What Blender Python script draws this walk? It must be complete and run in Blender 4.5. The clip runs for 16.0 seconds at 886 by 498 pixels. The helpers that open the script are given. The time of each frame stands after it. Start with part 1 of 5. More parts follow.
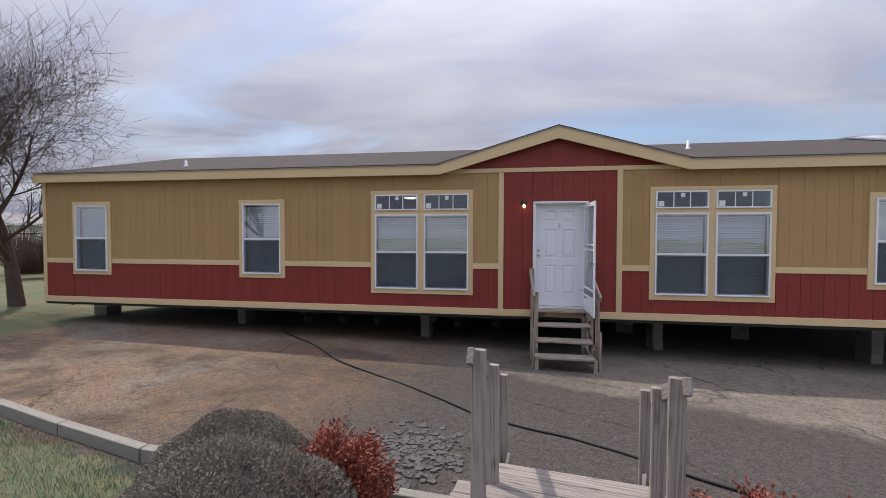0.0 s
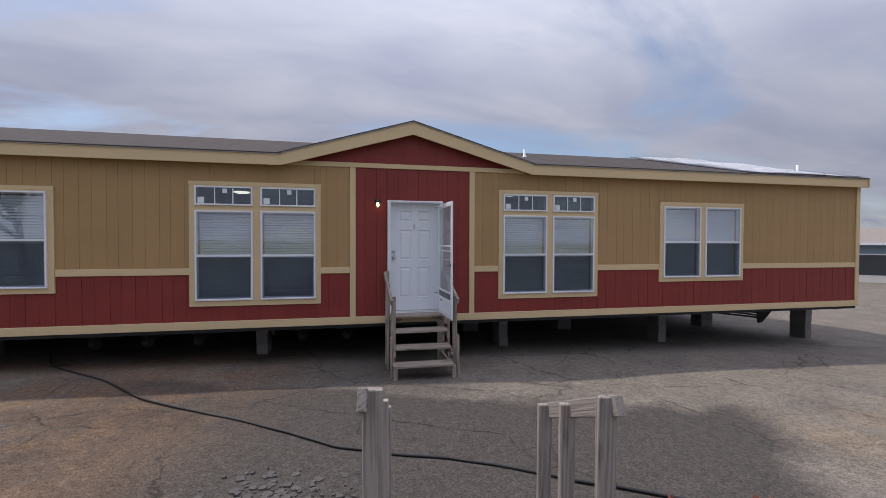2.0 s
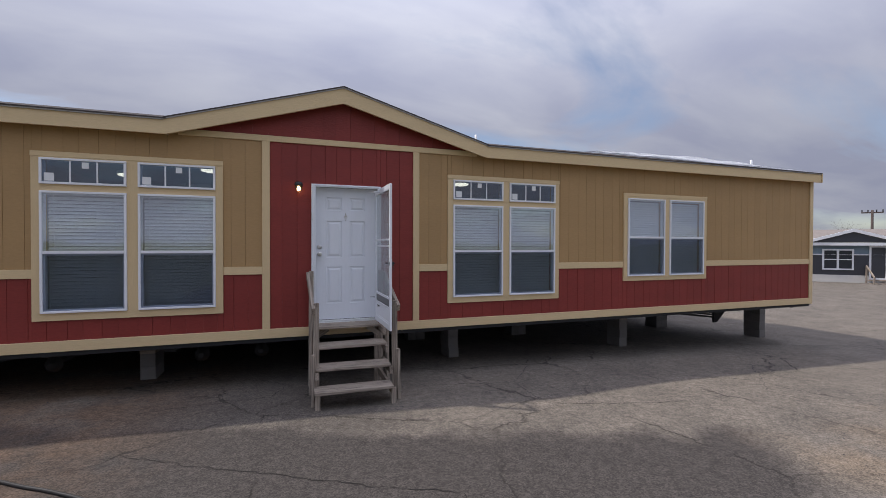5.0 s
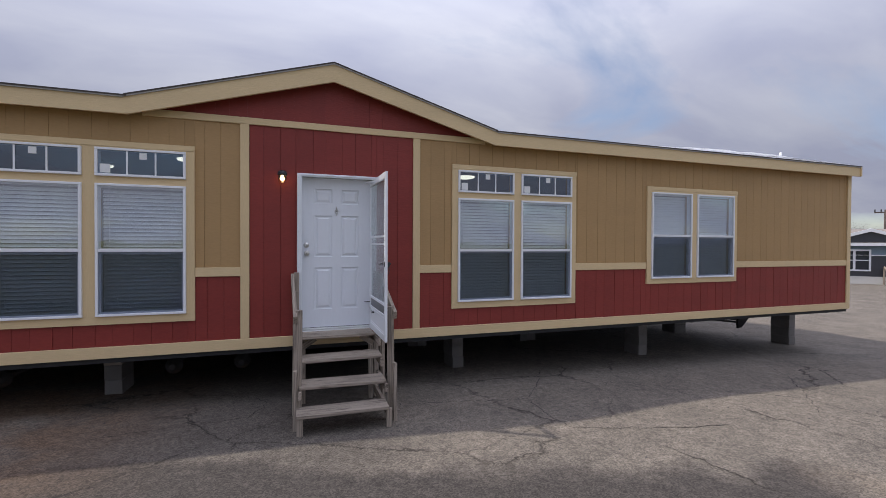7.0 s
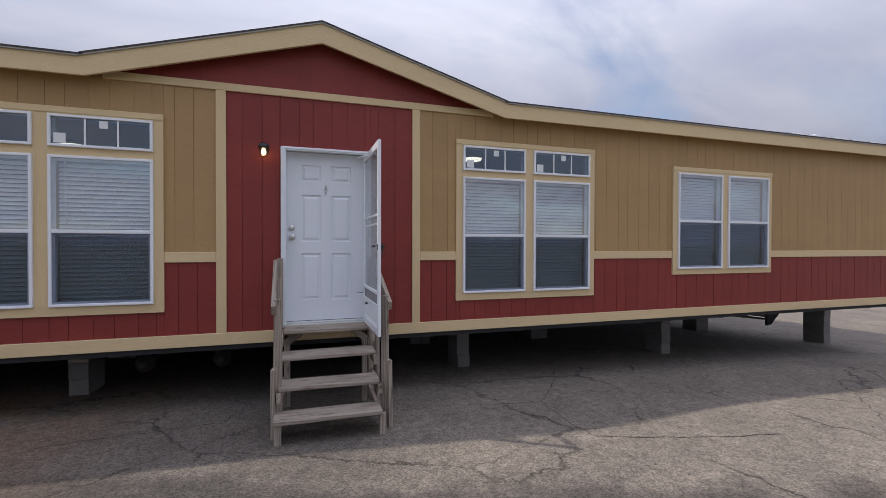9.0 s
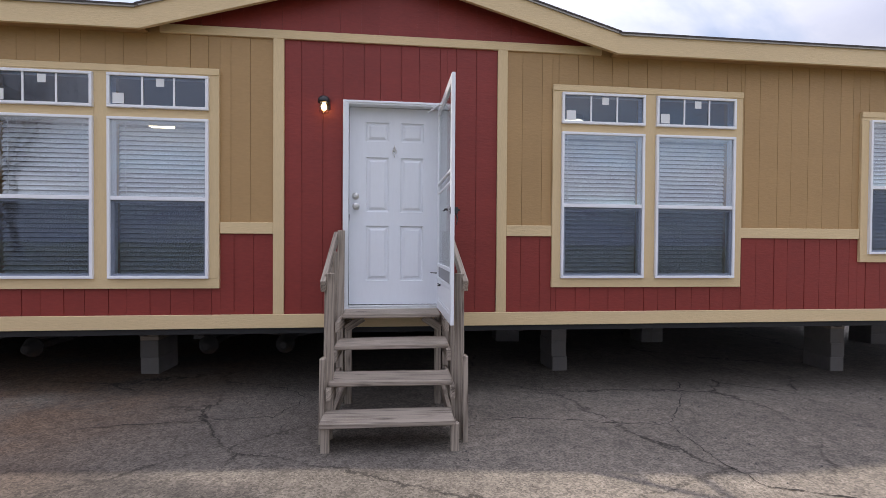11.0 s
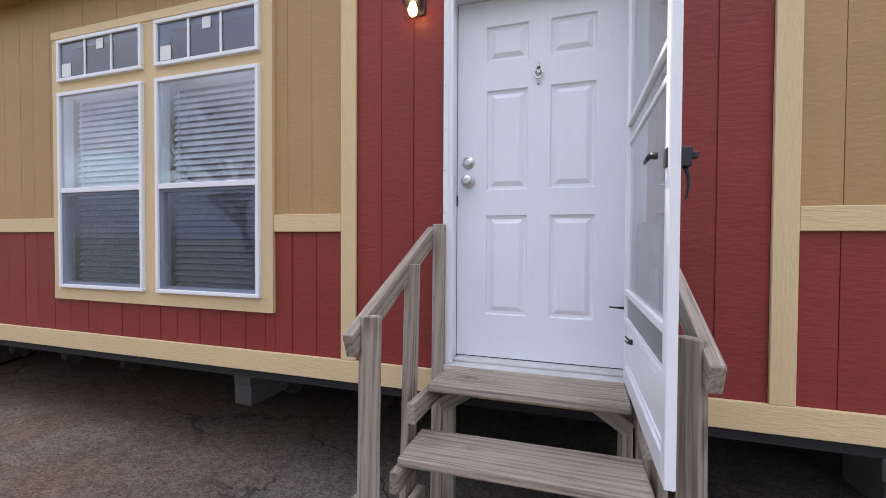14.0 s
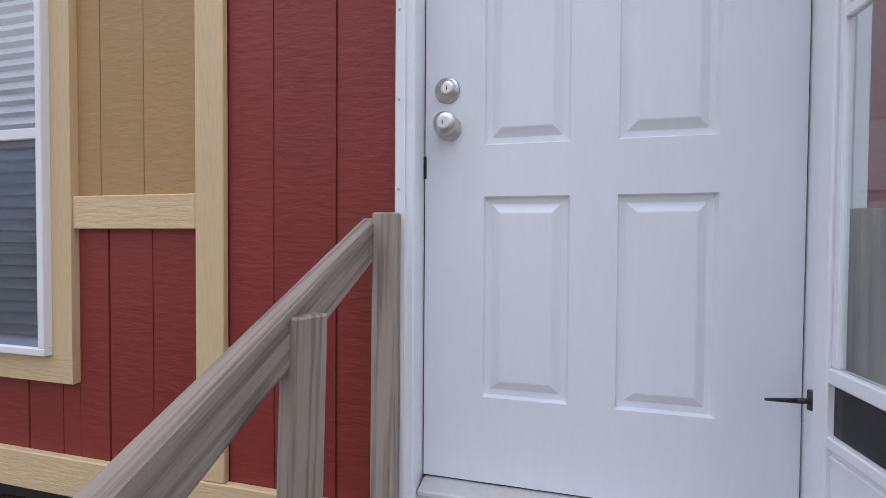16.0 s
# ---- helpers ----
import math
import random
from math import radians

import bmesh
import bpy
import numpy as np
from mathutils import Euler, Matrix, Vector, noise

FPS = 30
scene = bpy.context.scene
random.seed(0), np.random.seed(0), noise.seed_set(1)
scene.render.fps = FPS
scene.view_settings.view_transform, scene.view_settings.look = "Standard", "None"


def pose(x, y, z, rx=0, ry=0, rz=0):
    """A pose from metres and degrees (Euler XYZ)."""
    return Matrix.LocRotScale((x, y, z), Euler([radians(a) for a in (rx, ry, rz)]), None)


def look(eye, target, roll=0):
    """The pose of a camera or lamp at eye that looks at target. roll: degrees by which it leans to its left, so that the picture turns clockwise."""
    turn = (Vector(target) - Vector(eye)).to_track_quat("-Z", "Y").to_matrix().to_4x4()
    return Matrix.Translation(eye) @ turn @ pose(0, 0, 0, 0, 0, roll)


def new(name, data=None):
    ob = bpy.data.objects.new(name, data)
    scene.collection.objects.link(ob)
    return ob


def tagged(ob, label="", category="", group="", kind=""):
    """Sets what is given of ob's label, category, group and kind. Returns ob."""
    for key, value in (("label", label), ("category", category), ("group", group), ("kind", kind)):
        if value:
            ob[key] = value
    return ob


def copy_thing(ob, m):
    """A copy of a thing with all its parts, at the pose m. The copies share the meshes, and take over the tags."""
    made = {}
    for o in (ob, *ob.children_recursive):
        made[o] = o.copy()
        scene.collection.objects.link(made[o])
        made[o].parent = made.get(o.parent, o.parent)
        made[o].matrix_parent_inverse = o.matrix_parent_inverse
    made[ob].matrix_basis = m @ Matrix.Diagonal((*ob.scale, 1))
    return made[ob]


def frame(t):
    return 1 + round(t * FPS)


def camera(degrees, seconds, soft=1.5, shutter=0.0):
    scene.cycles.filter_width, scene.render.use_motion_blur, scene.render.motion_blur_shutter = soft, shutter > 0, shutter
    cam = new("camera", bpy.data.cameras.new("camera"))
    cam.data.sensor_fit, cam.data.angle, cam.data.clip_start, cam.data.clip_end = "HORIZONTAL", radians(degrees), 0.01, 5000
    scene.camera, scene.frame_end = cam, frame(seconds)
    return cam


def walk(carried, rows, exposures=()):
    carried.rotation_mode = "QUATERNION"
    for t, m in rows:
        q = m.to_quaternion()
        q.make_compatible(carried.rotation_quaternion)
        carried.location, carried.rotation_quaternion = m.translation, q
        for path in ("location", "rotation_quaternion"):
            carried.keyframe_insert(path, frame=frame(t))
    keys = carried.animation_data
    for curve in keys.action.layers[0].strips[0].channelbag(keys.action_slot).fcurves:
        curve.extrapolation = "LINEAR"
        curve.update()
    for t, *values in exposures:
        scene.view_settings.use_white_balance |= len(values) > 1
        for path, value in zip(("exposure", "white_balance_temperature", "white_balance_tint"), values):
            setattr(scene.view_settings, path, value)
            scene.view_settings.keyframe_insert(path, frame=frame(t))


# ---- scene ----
cam = camera(91.8, 16.0, soft=0.3)
PATH = [
    (0, (-0.033, -0.046, 2.043), (-0.355, 1.928, 1.992), 0.2),
    (0.5, (-0.11, 0.134, 2.035), (-0.25, 2.128, 1.988), 0.3),
    (1, (-0.17, 0.296, 2.037), (-0.107, 2.295, 1.992), 0.2),
    (1.5, (-0.235, 0.447, 2.03), (0.007, 2.432, 1.988), 0.2),
    (2, (-0.292, 0.579, 2.018), (0.128, 2.534, 1.981), 0.2),
    (2.5, (-0.308, 0.69, 2.006), (0.265, 2.606, 1.973), 0.2),
    (3, (-0.28, 0.861, 1.98), (0.359, 2.756, 1.946), 0.2),
    (3.5, (-0.21, 1.1, 1.95), (0.442, 2.99, 1.915), 0.3),
    (4, (-0.098, 1.367, 1.936), (0.553, 3.258, 1.904), 0.1),
    (4.2, (-0.058, 1.456, 1.925), (0.592, 3.347, 1.902), 0.1),
    (6.5, (0.337, 2.306, 1.839), (0.992, 4.196, 1.815), 0.2),
    (7, (0.348, 2.476, 1.864), (0.986, 4.371, 1.838), 0.3),
    (7.5, (0.382, 2.616, 1.84), (1.011, 4.515, 1.819), 0.2),
    (8, (0.429, 2.75, 1.747), (1.054, 4.65, 1.732), 0.2),
    (10.3, (0.755, 3.595, 1.426), (1.231, 5.537, 1.393), 0.4),
    (10.5, (0.743, 3.695, 1.37), (1.171, 5.648, 1.356), 0.5),
    (11, (0.871, 3.95, 1.387), (1.069, 5.94, 1.36), 0.4),
    (11.5, (0.942, 4.24, 1.368), (0.956, 6.24, 1.344), 0.3),
    (12, (1.059, 4.598, 1.351), (0.847, 6.586, 1.343), 0.3),
    (12.5, (1.136, 4.907, 1.353), (0.726, 6.864, 1.334), 0.5),
    (13, (1.096, 5.232, 1.39), (0.585, 7.165, 1.35), 0.3),
    (13.5, (1.131, 5.564, 1.431), (0.525, 7.47, 1.374), 0.3),
    (14, (1.039, 5.887, 1.416), (0.416, 7.787, 1.375), 0.3),
    (14.5, (0.956, 6.197, 1.435), (0.343, 8.1, 1.388), 0.4),
    (15, (0.887, 6.503, 1.425), (0.292, 8.412, 1.376), 0.6),
    (15.5, (0.772, 6.782, 1.4), (0.203, 8.699, 1.366), 0.5),
    (16, (0.709, 7.023, 1.435), (0.228, 8.964, 1.393), 0.4),
]
EXPOSURES = [(t, stops, 6450 if t < 1 or t > 9 else 6250, 13) for t, stops in ((0, 0.44), (1.5, 0.26), (2.5, 0.17), (4.2, 0.15), (6.5, 0.28), (8, 0.35), (10.3, 0.60), (11.5, 1.02), (12.5, 1.20), (14, 1.18), (15, 1.18), (15.5, 1.10), (16, 1.04))]
walk(cam, [(t, look(eye, target, roll)) for t, eye, target, roll in PATH],
     EXPOSURES)


# ---- world and light ----
SUN = Vector((-2.0, 1.22, 3.5)).normalized()
elev, azim = math.asin(SUN.z), math.atan2(SUN.x, SUN.y)
world = bpy.data.worlds.new("overcast_sky")
scene.world = world
world.use_nodes = True
wt = world.node_tree
for n in list(wt.nodes):
    wt.nodes.remove(n)


def node(tree, kind, **kw):
    n = tree.nodes.new(kind)
    for k, v in kw.items():
        if k in n.inputs:
            n.inputs[k].default_value = v
    return n


def build_world():
    L = wt.links.new
    out = wt.nodes.new("ShaderNodeOutputWorld")
    bg = wt.nodes.new("ShaderNodeBackground")
    bg.inputs["Strength"].default_value = SKY_STRENGTH
    sky = wt.nodes.new("ShaderNodeTexSky")
    sky.sky_type = "NISHITA"
    sky.sun_disc = False
    sky.sun_elevation, sky.sun_rotation = elev, azim
    tc = wt.nodes.new("ShaderNodeTexCoord")
    sep = wt.nodes.new("ShaderNodeSeparateXYZ")
    L(tc.outputs["Generated"], sep.inputs[0])
    # project the sky's direction on a flat cloud layer
    add = wt.nodes.new("ShaderNodeMath"); add.operation = "ADD"; add.inputs[1].default_value = 0.22
    L(sep.outputs["Z"], add.inputs[0])
    mx = wt.nodes.new("ShaderNodeMath"); mx.operation = "MAXIMUM"; mx.inputs[1].default_value = 0.08
    L(add.outputs[0], mx.inputs[0])
    dv = wt.nodes.new("ShaderNodeVectorMath"); dv.operation = "DIVIDE"
    L(tc.outputs["Generated"], dv.inputs[0]); L(mx.outputs[0], dv.inputs[1])
    mp = wt.nodes.new("ShaderNodeMapping")
    mp.inputs["Location"].default_value = (0.79, 0.89, 0)
    mp.inputs["Rotation"].default_value = (0, 0, radians(-18))
    mp.inputs["Scale"].default_value = (0.62, 1.15, 0.0)
    L(dv.outputs[0], mp.inputs[0])
    n1 = node(wt, "ShaderNodeTexNoise", Scale=1.15, Detail=9.0, Roughness=0.55, Distortion=0.5)
    L(mp.outputs[0], n1.inputs["Vector"])
    n2 = node(wt, "ShaderNodeTexNoise", Scale=2.1, Detail=7.0, Roughness=0.5, Distortion=0.4)
    L(mp.outputs[0], n2.inputs["Vector"])
    r1 = wt.nodes.new("ShaderNodeValToRGB")
    r1.color_ramp.elements[0].position, r1.color_ramp.elements[1].position = 0.29, 0.50
    r1.color_ramp.elements[0].color = (0.10, 0.10, 0.10, 1)
    L(n1.outputs["Fac"], r1.inputs[0])
    r2 = wt.nodes.new("ShaderNodeValToRGB")
    r2.color_ramp.elements[0].position, r2.color_ramp.elements[0].color = 0.36, CLOUD_DARK
    r2.color_ramp.elements[1].position, r2.color_ramp.elements[1].color = 0.68, CLOUD_LIGHT
    L(n2.outputs["Fac"], r2.inputs[0])
    sc = wt.nodes.new("ShaderNodeVectorMath"); sc.operation = "SCALE"; sc.inputs["Scale"].default_value = CLOUD_GAIN
    L(r2.outputs["Color"], sc.inputs[0])
    # an overcast sky is brighter overhead than at the horizon
    zr = wt.nodes.new("ShaderNodeMapRange")
    zr.inputs["From Min"].default_value, zr.inputs["From Max"].default_value = 0.0, 1.0
    zr.inputs["To Min"].default_value, zr.inputs["To Max"].default_value = CLOUD_GAIN * 0.92, CLOUD_GAIN * ZENITH
    zz = wt.nodes.new("ShaderNodeMath"); zz.operation = "POWER"; zz.inputs[1].default_value = 2.0
    up = wt.nodes.new("ShaderNodeMath"); up.operation = "MAXIMUM"; up.inputs[1].default_value = 0.0
    L(sep.outputs["Z"], up.inputs[0]); L(up.outputs[0], zz.inputs[0])
    L(zz.outputs[0], zr.inputs[0]); L(zr.outputs[0], sc.inputs["Scale"])
    mix = wt.nodes.new("ShaderNodeMix"); mix.data_type = "RGBA"
    L(r1.outputs["Color"], mix.inputs["Factor"])
    L(sky.outputs["Color"], mix.inputs["A"])
    L(sc.outputs[0], mix.inputs["B"])
    L(mix.outputs["Result"], bg.inputs["Color"])
    L(bg.outputs[0], out.inputs["Surface"])


SKY_STRENGTH = 0.11
CLOUD_DARK, CLOUD_LIGHT, CLOUD_GAIN = (0.56, 0.59, 0.74, 1), (0.765, 0.787, 0.882, 1), 4.3
ZENITH = 4.8
build_world()
sun = new("sun", bpy.data.lights.new("sun", "SUN"))
sun.data.energy, sun.data.angle, sun.data.color = 2.6, radians(1.3), (1.0, 0.93, 0.82)
sun.matrix_world = look(SUN * 60, (0, 0, 0))


# ---- materials ----
def material(name, base, rough=0.6, metal=0.0, vary=0.12, scale=3.0, fine=60.0, bump=0.15, stretch=(1, 1, 1), stain=None, stain_scale=1.2, stain_amount=0.0, spec=0.5, rand=0.0):
    """A painted or natural surface: colour varied at two scales, stains with their own colour, fine relief."""
    m = bpy.data.materials.new(name)
    m.use_nodes = True
    t = m.node_tree
    L = t.links.new
    b = t.nodes["Principled BSDF"]
    b.inputs["Roughness"].default_value, b.inputs["Metallic"].default_value = rough, metal
    b.inputs["Specular IOR Level"].default_value = spec
    tc = t.nodes.new("ShaderNodeTexCoord")
    mp = t.nodes.new("ShaderNodeMapping")
    mp.inputs["Scale"].default_value = stretch
    L(tc.outputs["Object"], mp.inputs[0])
    n1 = node(t, "ShaderNodeTexNoise", Scale=scale, Detail=5.0, Roughness=0.6)
    n2 = node(t, "ShaderNodeTexNoise", Scale=fine, Detail=4.0, Roughness=0.6)
    L(mp.outputs[0], n1.inputs["Vector"]); L(mp.outputs[0], n2.inputs["Vector"])
    avg = t.nodes.new("ShaderNodeMath"); avg.operation = "ADD"
    L(n1.outputs["Fac"], avg.inputs[0]); L(n2.outputs["Fac"], avg.inputs[1])
    mr = t.nodes.new("ShaderNodeMapRange")
    mr.inputs["From Min"].default_value, mr.inputs["From Max"].default_value = 0.6, 1.4
    mr.inputs["To Min"].default_value, mr.inputs["To Max"].default_value = 1 - vary, 1 + vary
    L(avg.outputs[0], mr.inputs[0])
    last = mr.outputs[0]
    if rand:
        oi = t.nodes.new("ShaderNodeObjectInfo")
        rr = t.nodes.new("ShaderNodeMapRange")
        rr.inputs["To Min"].default_value, rr.inputs["To Max"].default_value = 1 - rand, 1 + rand
        L(oi.outputs["Random"], rr.inputs[0])
        mu = t.nodes.new("ShaderNodeMath"); mu.operation = "MULTIPLY"
        L(last, mu.inputs[0]); L(rr.outputs[0], mu.inputs[1])
        last = mu.outputs[0]
    sc = t.nodes.new("ShaderNodeVectorMath"); sc.operation = "SCALE"
    sc.inputs[0].default_value = base
    L(last, sc.inputs["Scale"])
    col = sc.outputs[0]
    if stain:
        n3 = node(t, "ShaderNodeTexNoise", Scale=stain_scale, Detail=6.0, Roughness=0.65)
        L(mp.outputs[0], n3.inputs["Vector"])
        rp = t.nodes.new("ShaderNodeMapRange")
        rp.inputs["From Min"].default_value, rp.inputs["From Max"].default_value = 0.5, 0.72
        rp.inputs["To Max"].default_value = stain_amount
        L(n3.outputs["Fac"], rp.inputs[0])
        mx = t.nodes.new("ShaderNodeMix"); mx.data_type = "RGBA"
        mx.inputs["B"].default_value = (*stain, 1)
        L(rp.outputs[0], mx.inputs["Factor"]); L(col, mx.inputs["A"])
        col = mx.outputs["Result"]
    L(col, b.inputs["Base Color"])
    if bump:
        bp = t.nodes.new("ShaderNodeBump")
        bp.inputs["Strength"].default_value, bp.inputs["Distance"].default_value = bump, 0.004
        L(n2.outputs["Fac"], bp.inputs["Height"])
        L(bp.outputs[0], b.inputs["Normal"])
    return m


def wood(name, dark, pale):
    """Rain-worn sawn timber, grain along the local x, with knots, checks and grey bleaching."""
    m = bpy.data.materials.new(name)
    m.use_nodes = True
    t = m.node_tree
    L = t.links.new
    b = t.nodes["Principled BSDF"]
    b.inputs["Roughness"].default_value, b.inputs["Specular IOR Level"].default_value = 0.88, 0.25
    tc = t.nodes.new("ShaderNodeTexCoord")
    oi = t.nodes.new("ShaderNodeObjectInfo")
    of = t.nodes.new("ShaderNodeVectorMath"); of.operation = "SCALE"; of.inputs[0].default_value = (17.0, 9.0, 5.0)
    L(oi.outputs["Random"], of.inputs["Scale"])
    ad = t.nodes.new("ShaderNodeVectorMath"); ad.operation = "ADD"
    L(tc.outputs["Object"], ad.inputs[0]); L(of.outputs[0], ad.inputs[1])

    def stretched(sx, sy):
        mp = t.nodes.new("ShaderNodeMapping"); mp.inputs["Scale"].default_value = (sx, sy, sy)
        L(ad.outputs[0], mp.inputs[0])
        return mp.outputs[0]
    kn = node(t, "ShaderNodeTexVoronoi", Scale=1.0)
    L(stretched(3.2, 11.0), kn.inputs["Vector"])
    knot = t.nodes.new("ShaderNodeMapRange")
    knot.inputs["From Min"].default_value, knot.inputs["From Max"].default_value = 0.06, 0.26
    knot.inputs["To Min"].default_value, knot.inputs["To Max"].default_value = 1.0, 0.0
    L(kn.outputs["Distance"], knot.inputs[0])
    wa = t.nodes.new("ShaderNodeTexWave")
    wa.wave_type, wa.bands_direction = "BANDS", "DIAGONAL"
    wa.inputs["Scale"].default_value, wa.inputs["Distortion"].default_value = 5.0, 10.0
    wa.inputs["Detail"].default_value, wa.inputs["Detail Scale"].default_value = 3.0, 1.2
    L(stretched(0.12, 4.0), wa.inputs["Vector"])
    n1 = node(t, "ShaderNodeTexNoise", Scale=1.0, Detail=8.0, Roughness=0.7)
    L(stretched(3.0, 150.0), n1.inputs["Vector"])
    n2 = node(t, "ShaderNodeTexNoise", Scale=1.0, Detail=5.0, Roughness=0.6)
    L(stretched(2.5, 9.0), n2.inputs["Vector"])
    f = t.nodes.new("ShaderNodeMath"); f.operation = "MULTIPLY_ADD"; f.inputs[1].default_value = 0.30
    L(wa.outputs["Fac"], f.inputs[0]); L(n1.outputs["Fac"], f.inputs[2])
    g = t.nodes.new("ShaderNodeMath"); g.operation = "MULTIPLY_ADD"; g.inputs[1].default_value = 0.75
    L(n2.outputs["Fac"], g.inputs[0]); L(f.outputs[0], g.inputs[2])
    k = t.nodes.new("ShaderNodeMath"); k.operation = "MULTIPLY_ADD"; k.inputs[1].default_value = -0.35
    L(knot.outputs[0], k.inputs[0]); L(g.outputs[0], k.inputs[2])
    r = t.nodes.new("ShaderNodeMapRange")
    r.inputs["From Min"].default_value, r.inputs["From Max"].default_value = 0.60, 1.10
    L(k.outputs[0], r.inputs[0])
    mx = t.nodes.new("ShaderNodeMix"); mx.data_type = "RGBA"
    mx.inputs["A"].default_value, mx.inputs["B"].default_value = (*dark, 1), (*pale, 1)
    L(r.outputs[0], mx.inputs["Factor"])
    rr = t.nodes.new("ShaderNodeMapRange")
    rr.inputs["To Min"].default_value, rr.inputs["To Max"].default_value = 0.86, 1.14
    L(oi.outputs["Random"], rr.inputs[0])
    sc = t.nodes.new("ShaderNodeVectorMath"); sc.operation = "SCALE"
    L(mx.outputs["Result"], sc.inputs[0]); L(rr.outputs[0], sc.inputs["Scale"])
    L(sc.outputs[0], b.inputs["Base Color"])
    bp = t.nodes.new("ShaderNodeBump"); bp.inputs["Strength"].default_value, bp.inputs["Distance"].default_value = 0.8, 0.004
    L(k.outputs[0], bp.inputs["Height"]); L(bp.outputs[0], b.inputs["Normal"])
    return m


TAN = material("tan_siding_paint", (0.395, 0.248, 0.108), 0.55, vary=0.10, scale=0.7, fine=17, bump=0.6, stretch=(1.0, 3, 3.2), rand=0.035, spec=0.35)
RED = material("red_siding_paint", (0.225, 0.0335, 0.0258), 0.52, vary=0.16, scale=0.8, fine=17, bump=0.7, stretch=(0.9, 3, 3.2), rand=0.05, spec=0.35)
CREAM = material("cream_trim_paint", (0.66, 0.50, 0.28), 0.5, vary=0.09, scale=1.2, fine=20, bump=0.7, stretch=(0.7, 2, 5), spec=0.35)
CREAM_V = material("cream_trim_paint_upright", (0.66, 0.50, 0.28), 0.5, vary=0.09, scale=1.2, fine=20, bump=0.7, stretch=(5, 2, 0.7), spec=0.35)
VINYL = material("white_vinyl", (0.80, 0.81, 0.83), 0.35, vary=0.03, bump=0.03)
DOORW = material("white_door_paint", (0.78, 0.80, 0.83), 0.38, vary=0.025, scale=1.5, fine=18, bump=0.10, stretch=(4, 4, 0.6), stain=(0.62, 0.63, 0.64), stain_scale=0.9, stain_amount=0.25)
ALU_W = material("white_aluminium", (0.80, 0.82, 0.84), 0.3, vary=0.03, bump=0.03)
SHINGLE = material("brown_shingles", (0.082, 0.072, 0.068), 0.95, spec=0.08, vary=0.35, scale=6, fine=90, bump=0.8)
DRIP = material("grey_drip_edge", (0.34, 0.32, 0.30), 0.5, vary=0.1)
BLIND = material("white_blind_slats", (0.86, 0.875, 0.89), 0.45, vary=0.03, bump=0.0)
CHROME = material("brushed_nickel", (0.62, 0.60, 0.57), 0.28, 1.0, vary=0.06, fine=150, bump=0.05)
BLACKM = material("black_metal", (0.018, 0.018, 0.02), 0.45, vary=0.3, bump=0.1)
STEEL = material("galvanised_strap", (0.5, 0.5, 0.5), 0.4, 1.0, vary=0.15)
CHASSIS = material("dark_chassis_steel", (0.022, 0.02, 0.019), 0.75, vary=0.4, scale=3, stain=(0.09, 0.045, 0.02), stain_scale=4, stain_amount=0.5)
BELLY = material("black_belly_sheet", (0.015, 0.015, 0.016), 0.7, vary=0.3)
BLOCK = material("concrete_block", (0.215, 0.20, 0.185), 0.95, vary=0.25, scale=6, fine=120, bump=0.8, stain=(0.16, 0.14, 0.12), stain_scale=3, stain_amount=0.6, rand=0.12)
WOOD = wood("weathered_timber", (0.112, 0.088, 0.070), (0.355, 0.298, 0.240))
DECKW = wood("weathered_grey_deck_timber", (0.110, 0.095, 0.084), (0.290, 0.255, 0.228))
KERBM = material("weathered_kerb_timber", (0.225, 0.212, 0.182), 0.9, vary=0.25, scale=4, fine=40, bump=0.6, stretch=(1, 8, 8), stain=(0.2, 0.18, 0.15), stain_scale=2, stain_amount=0.5)
BARK = material("dark_bark", (0.090, 0.068, 0.060), 0.95, vary=0.35, scale=4, fine=40, bump=0.8)
RUBBER = material("black_rubber", (0.013, 0.012, 0.012), 0.6, vary=0.25)
INTERIOR = material("interior_plaster", (0.22, 0.22, 0.23), 0.8, vary=0.05)
STICKER = material("white_label_paper", (0.75, 0.76, 0.75), 0.6, vary=0.03)
SHEET = material("white_plastic_sheet", (0.82, 0.83, 0.86), 0.35, vary=0.06, scale=4, fine=18, bump=0.5)
HEDGE = material("grey_green_hedge_leaf", (0.165, 0.142, 0.112), 0.75, vary=0.35, scale=5, fine=30, bump=0.0)
REDLEAF = material("rust_red_leaf", (0.225, 0.052, 0.030), 0.6, vary=0.4, scale=9, fine=40, bump=0.0)
SHADEW = material("shaded_shrub_core", (0.035, 0.028, 0.022), 0.95, vary=0.4, scale=9, fine=60, bump=0.8)
TWIG = material("brown_twig", (0.11, 0.075, 0.05), 0.9, vary=0.3)
GRASSM = material("winter_grass", (0.085, 0.150, 0.078), 0.8, vary=0.4, scale=1.5, fine=12, bump=0.0, stain=(0.24, 0.20, 0.11), stain_scale=1.0, stain_amount=0.55)
BLUEW = material("slate_blue_siding", (0.17, 0.235, 0.29), 0.6, vary=0.08)
CHARC = material("charcoal_siding", (0.05, 0.052, 0.06), 0.6, vary=0.1)
SKIRT = material("pale_skirting", (0.62, 0.60, 0.56), 0.7, vary=0.08)
TAUPE = material("taupe_roof", (0.24, 0.205, 0.18), 0.9, vary=0.15)
DARKGL = material("dark_far_glass", (0.03, 0.035, 0.045), 0.1, vary=0.1, bump=0.0)
GREYROOF = material("grey_far_roof", (0.22, 0.21, 0.21), 0.9, vary=0.15)
BRUSH = material("brown_thicket", (0.11, 0.07, 0.05), 0.95, vary=0.35)


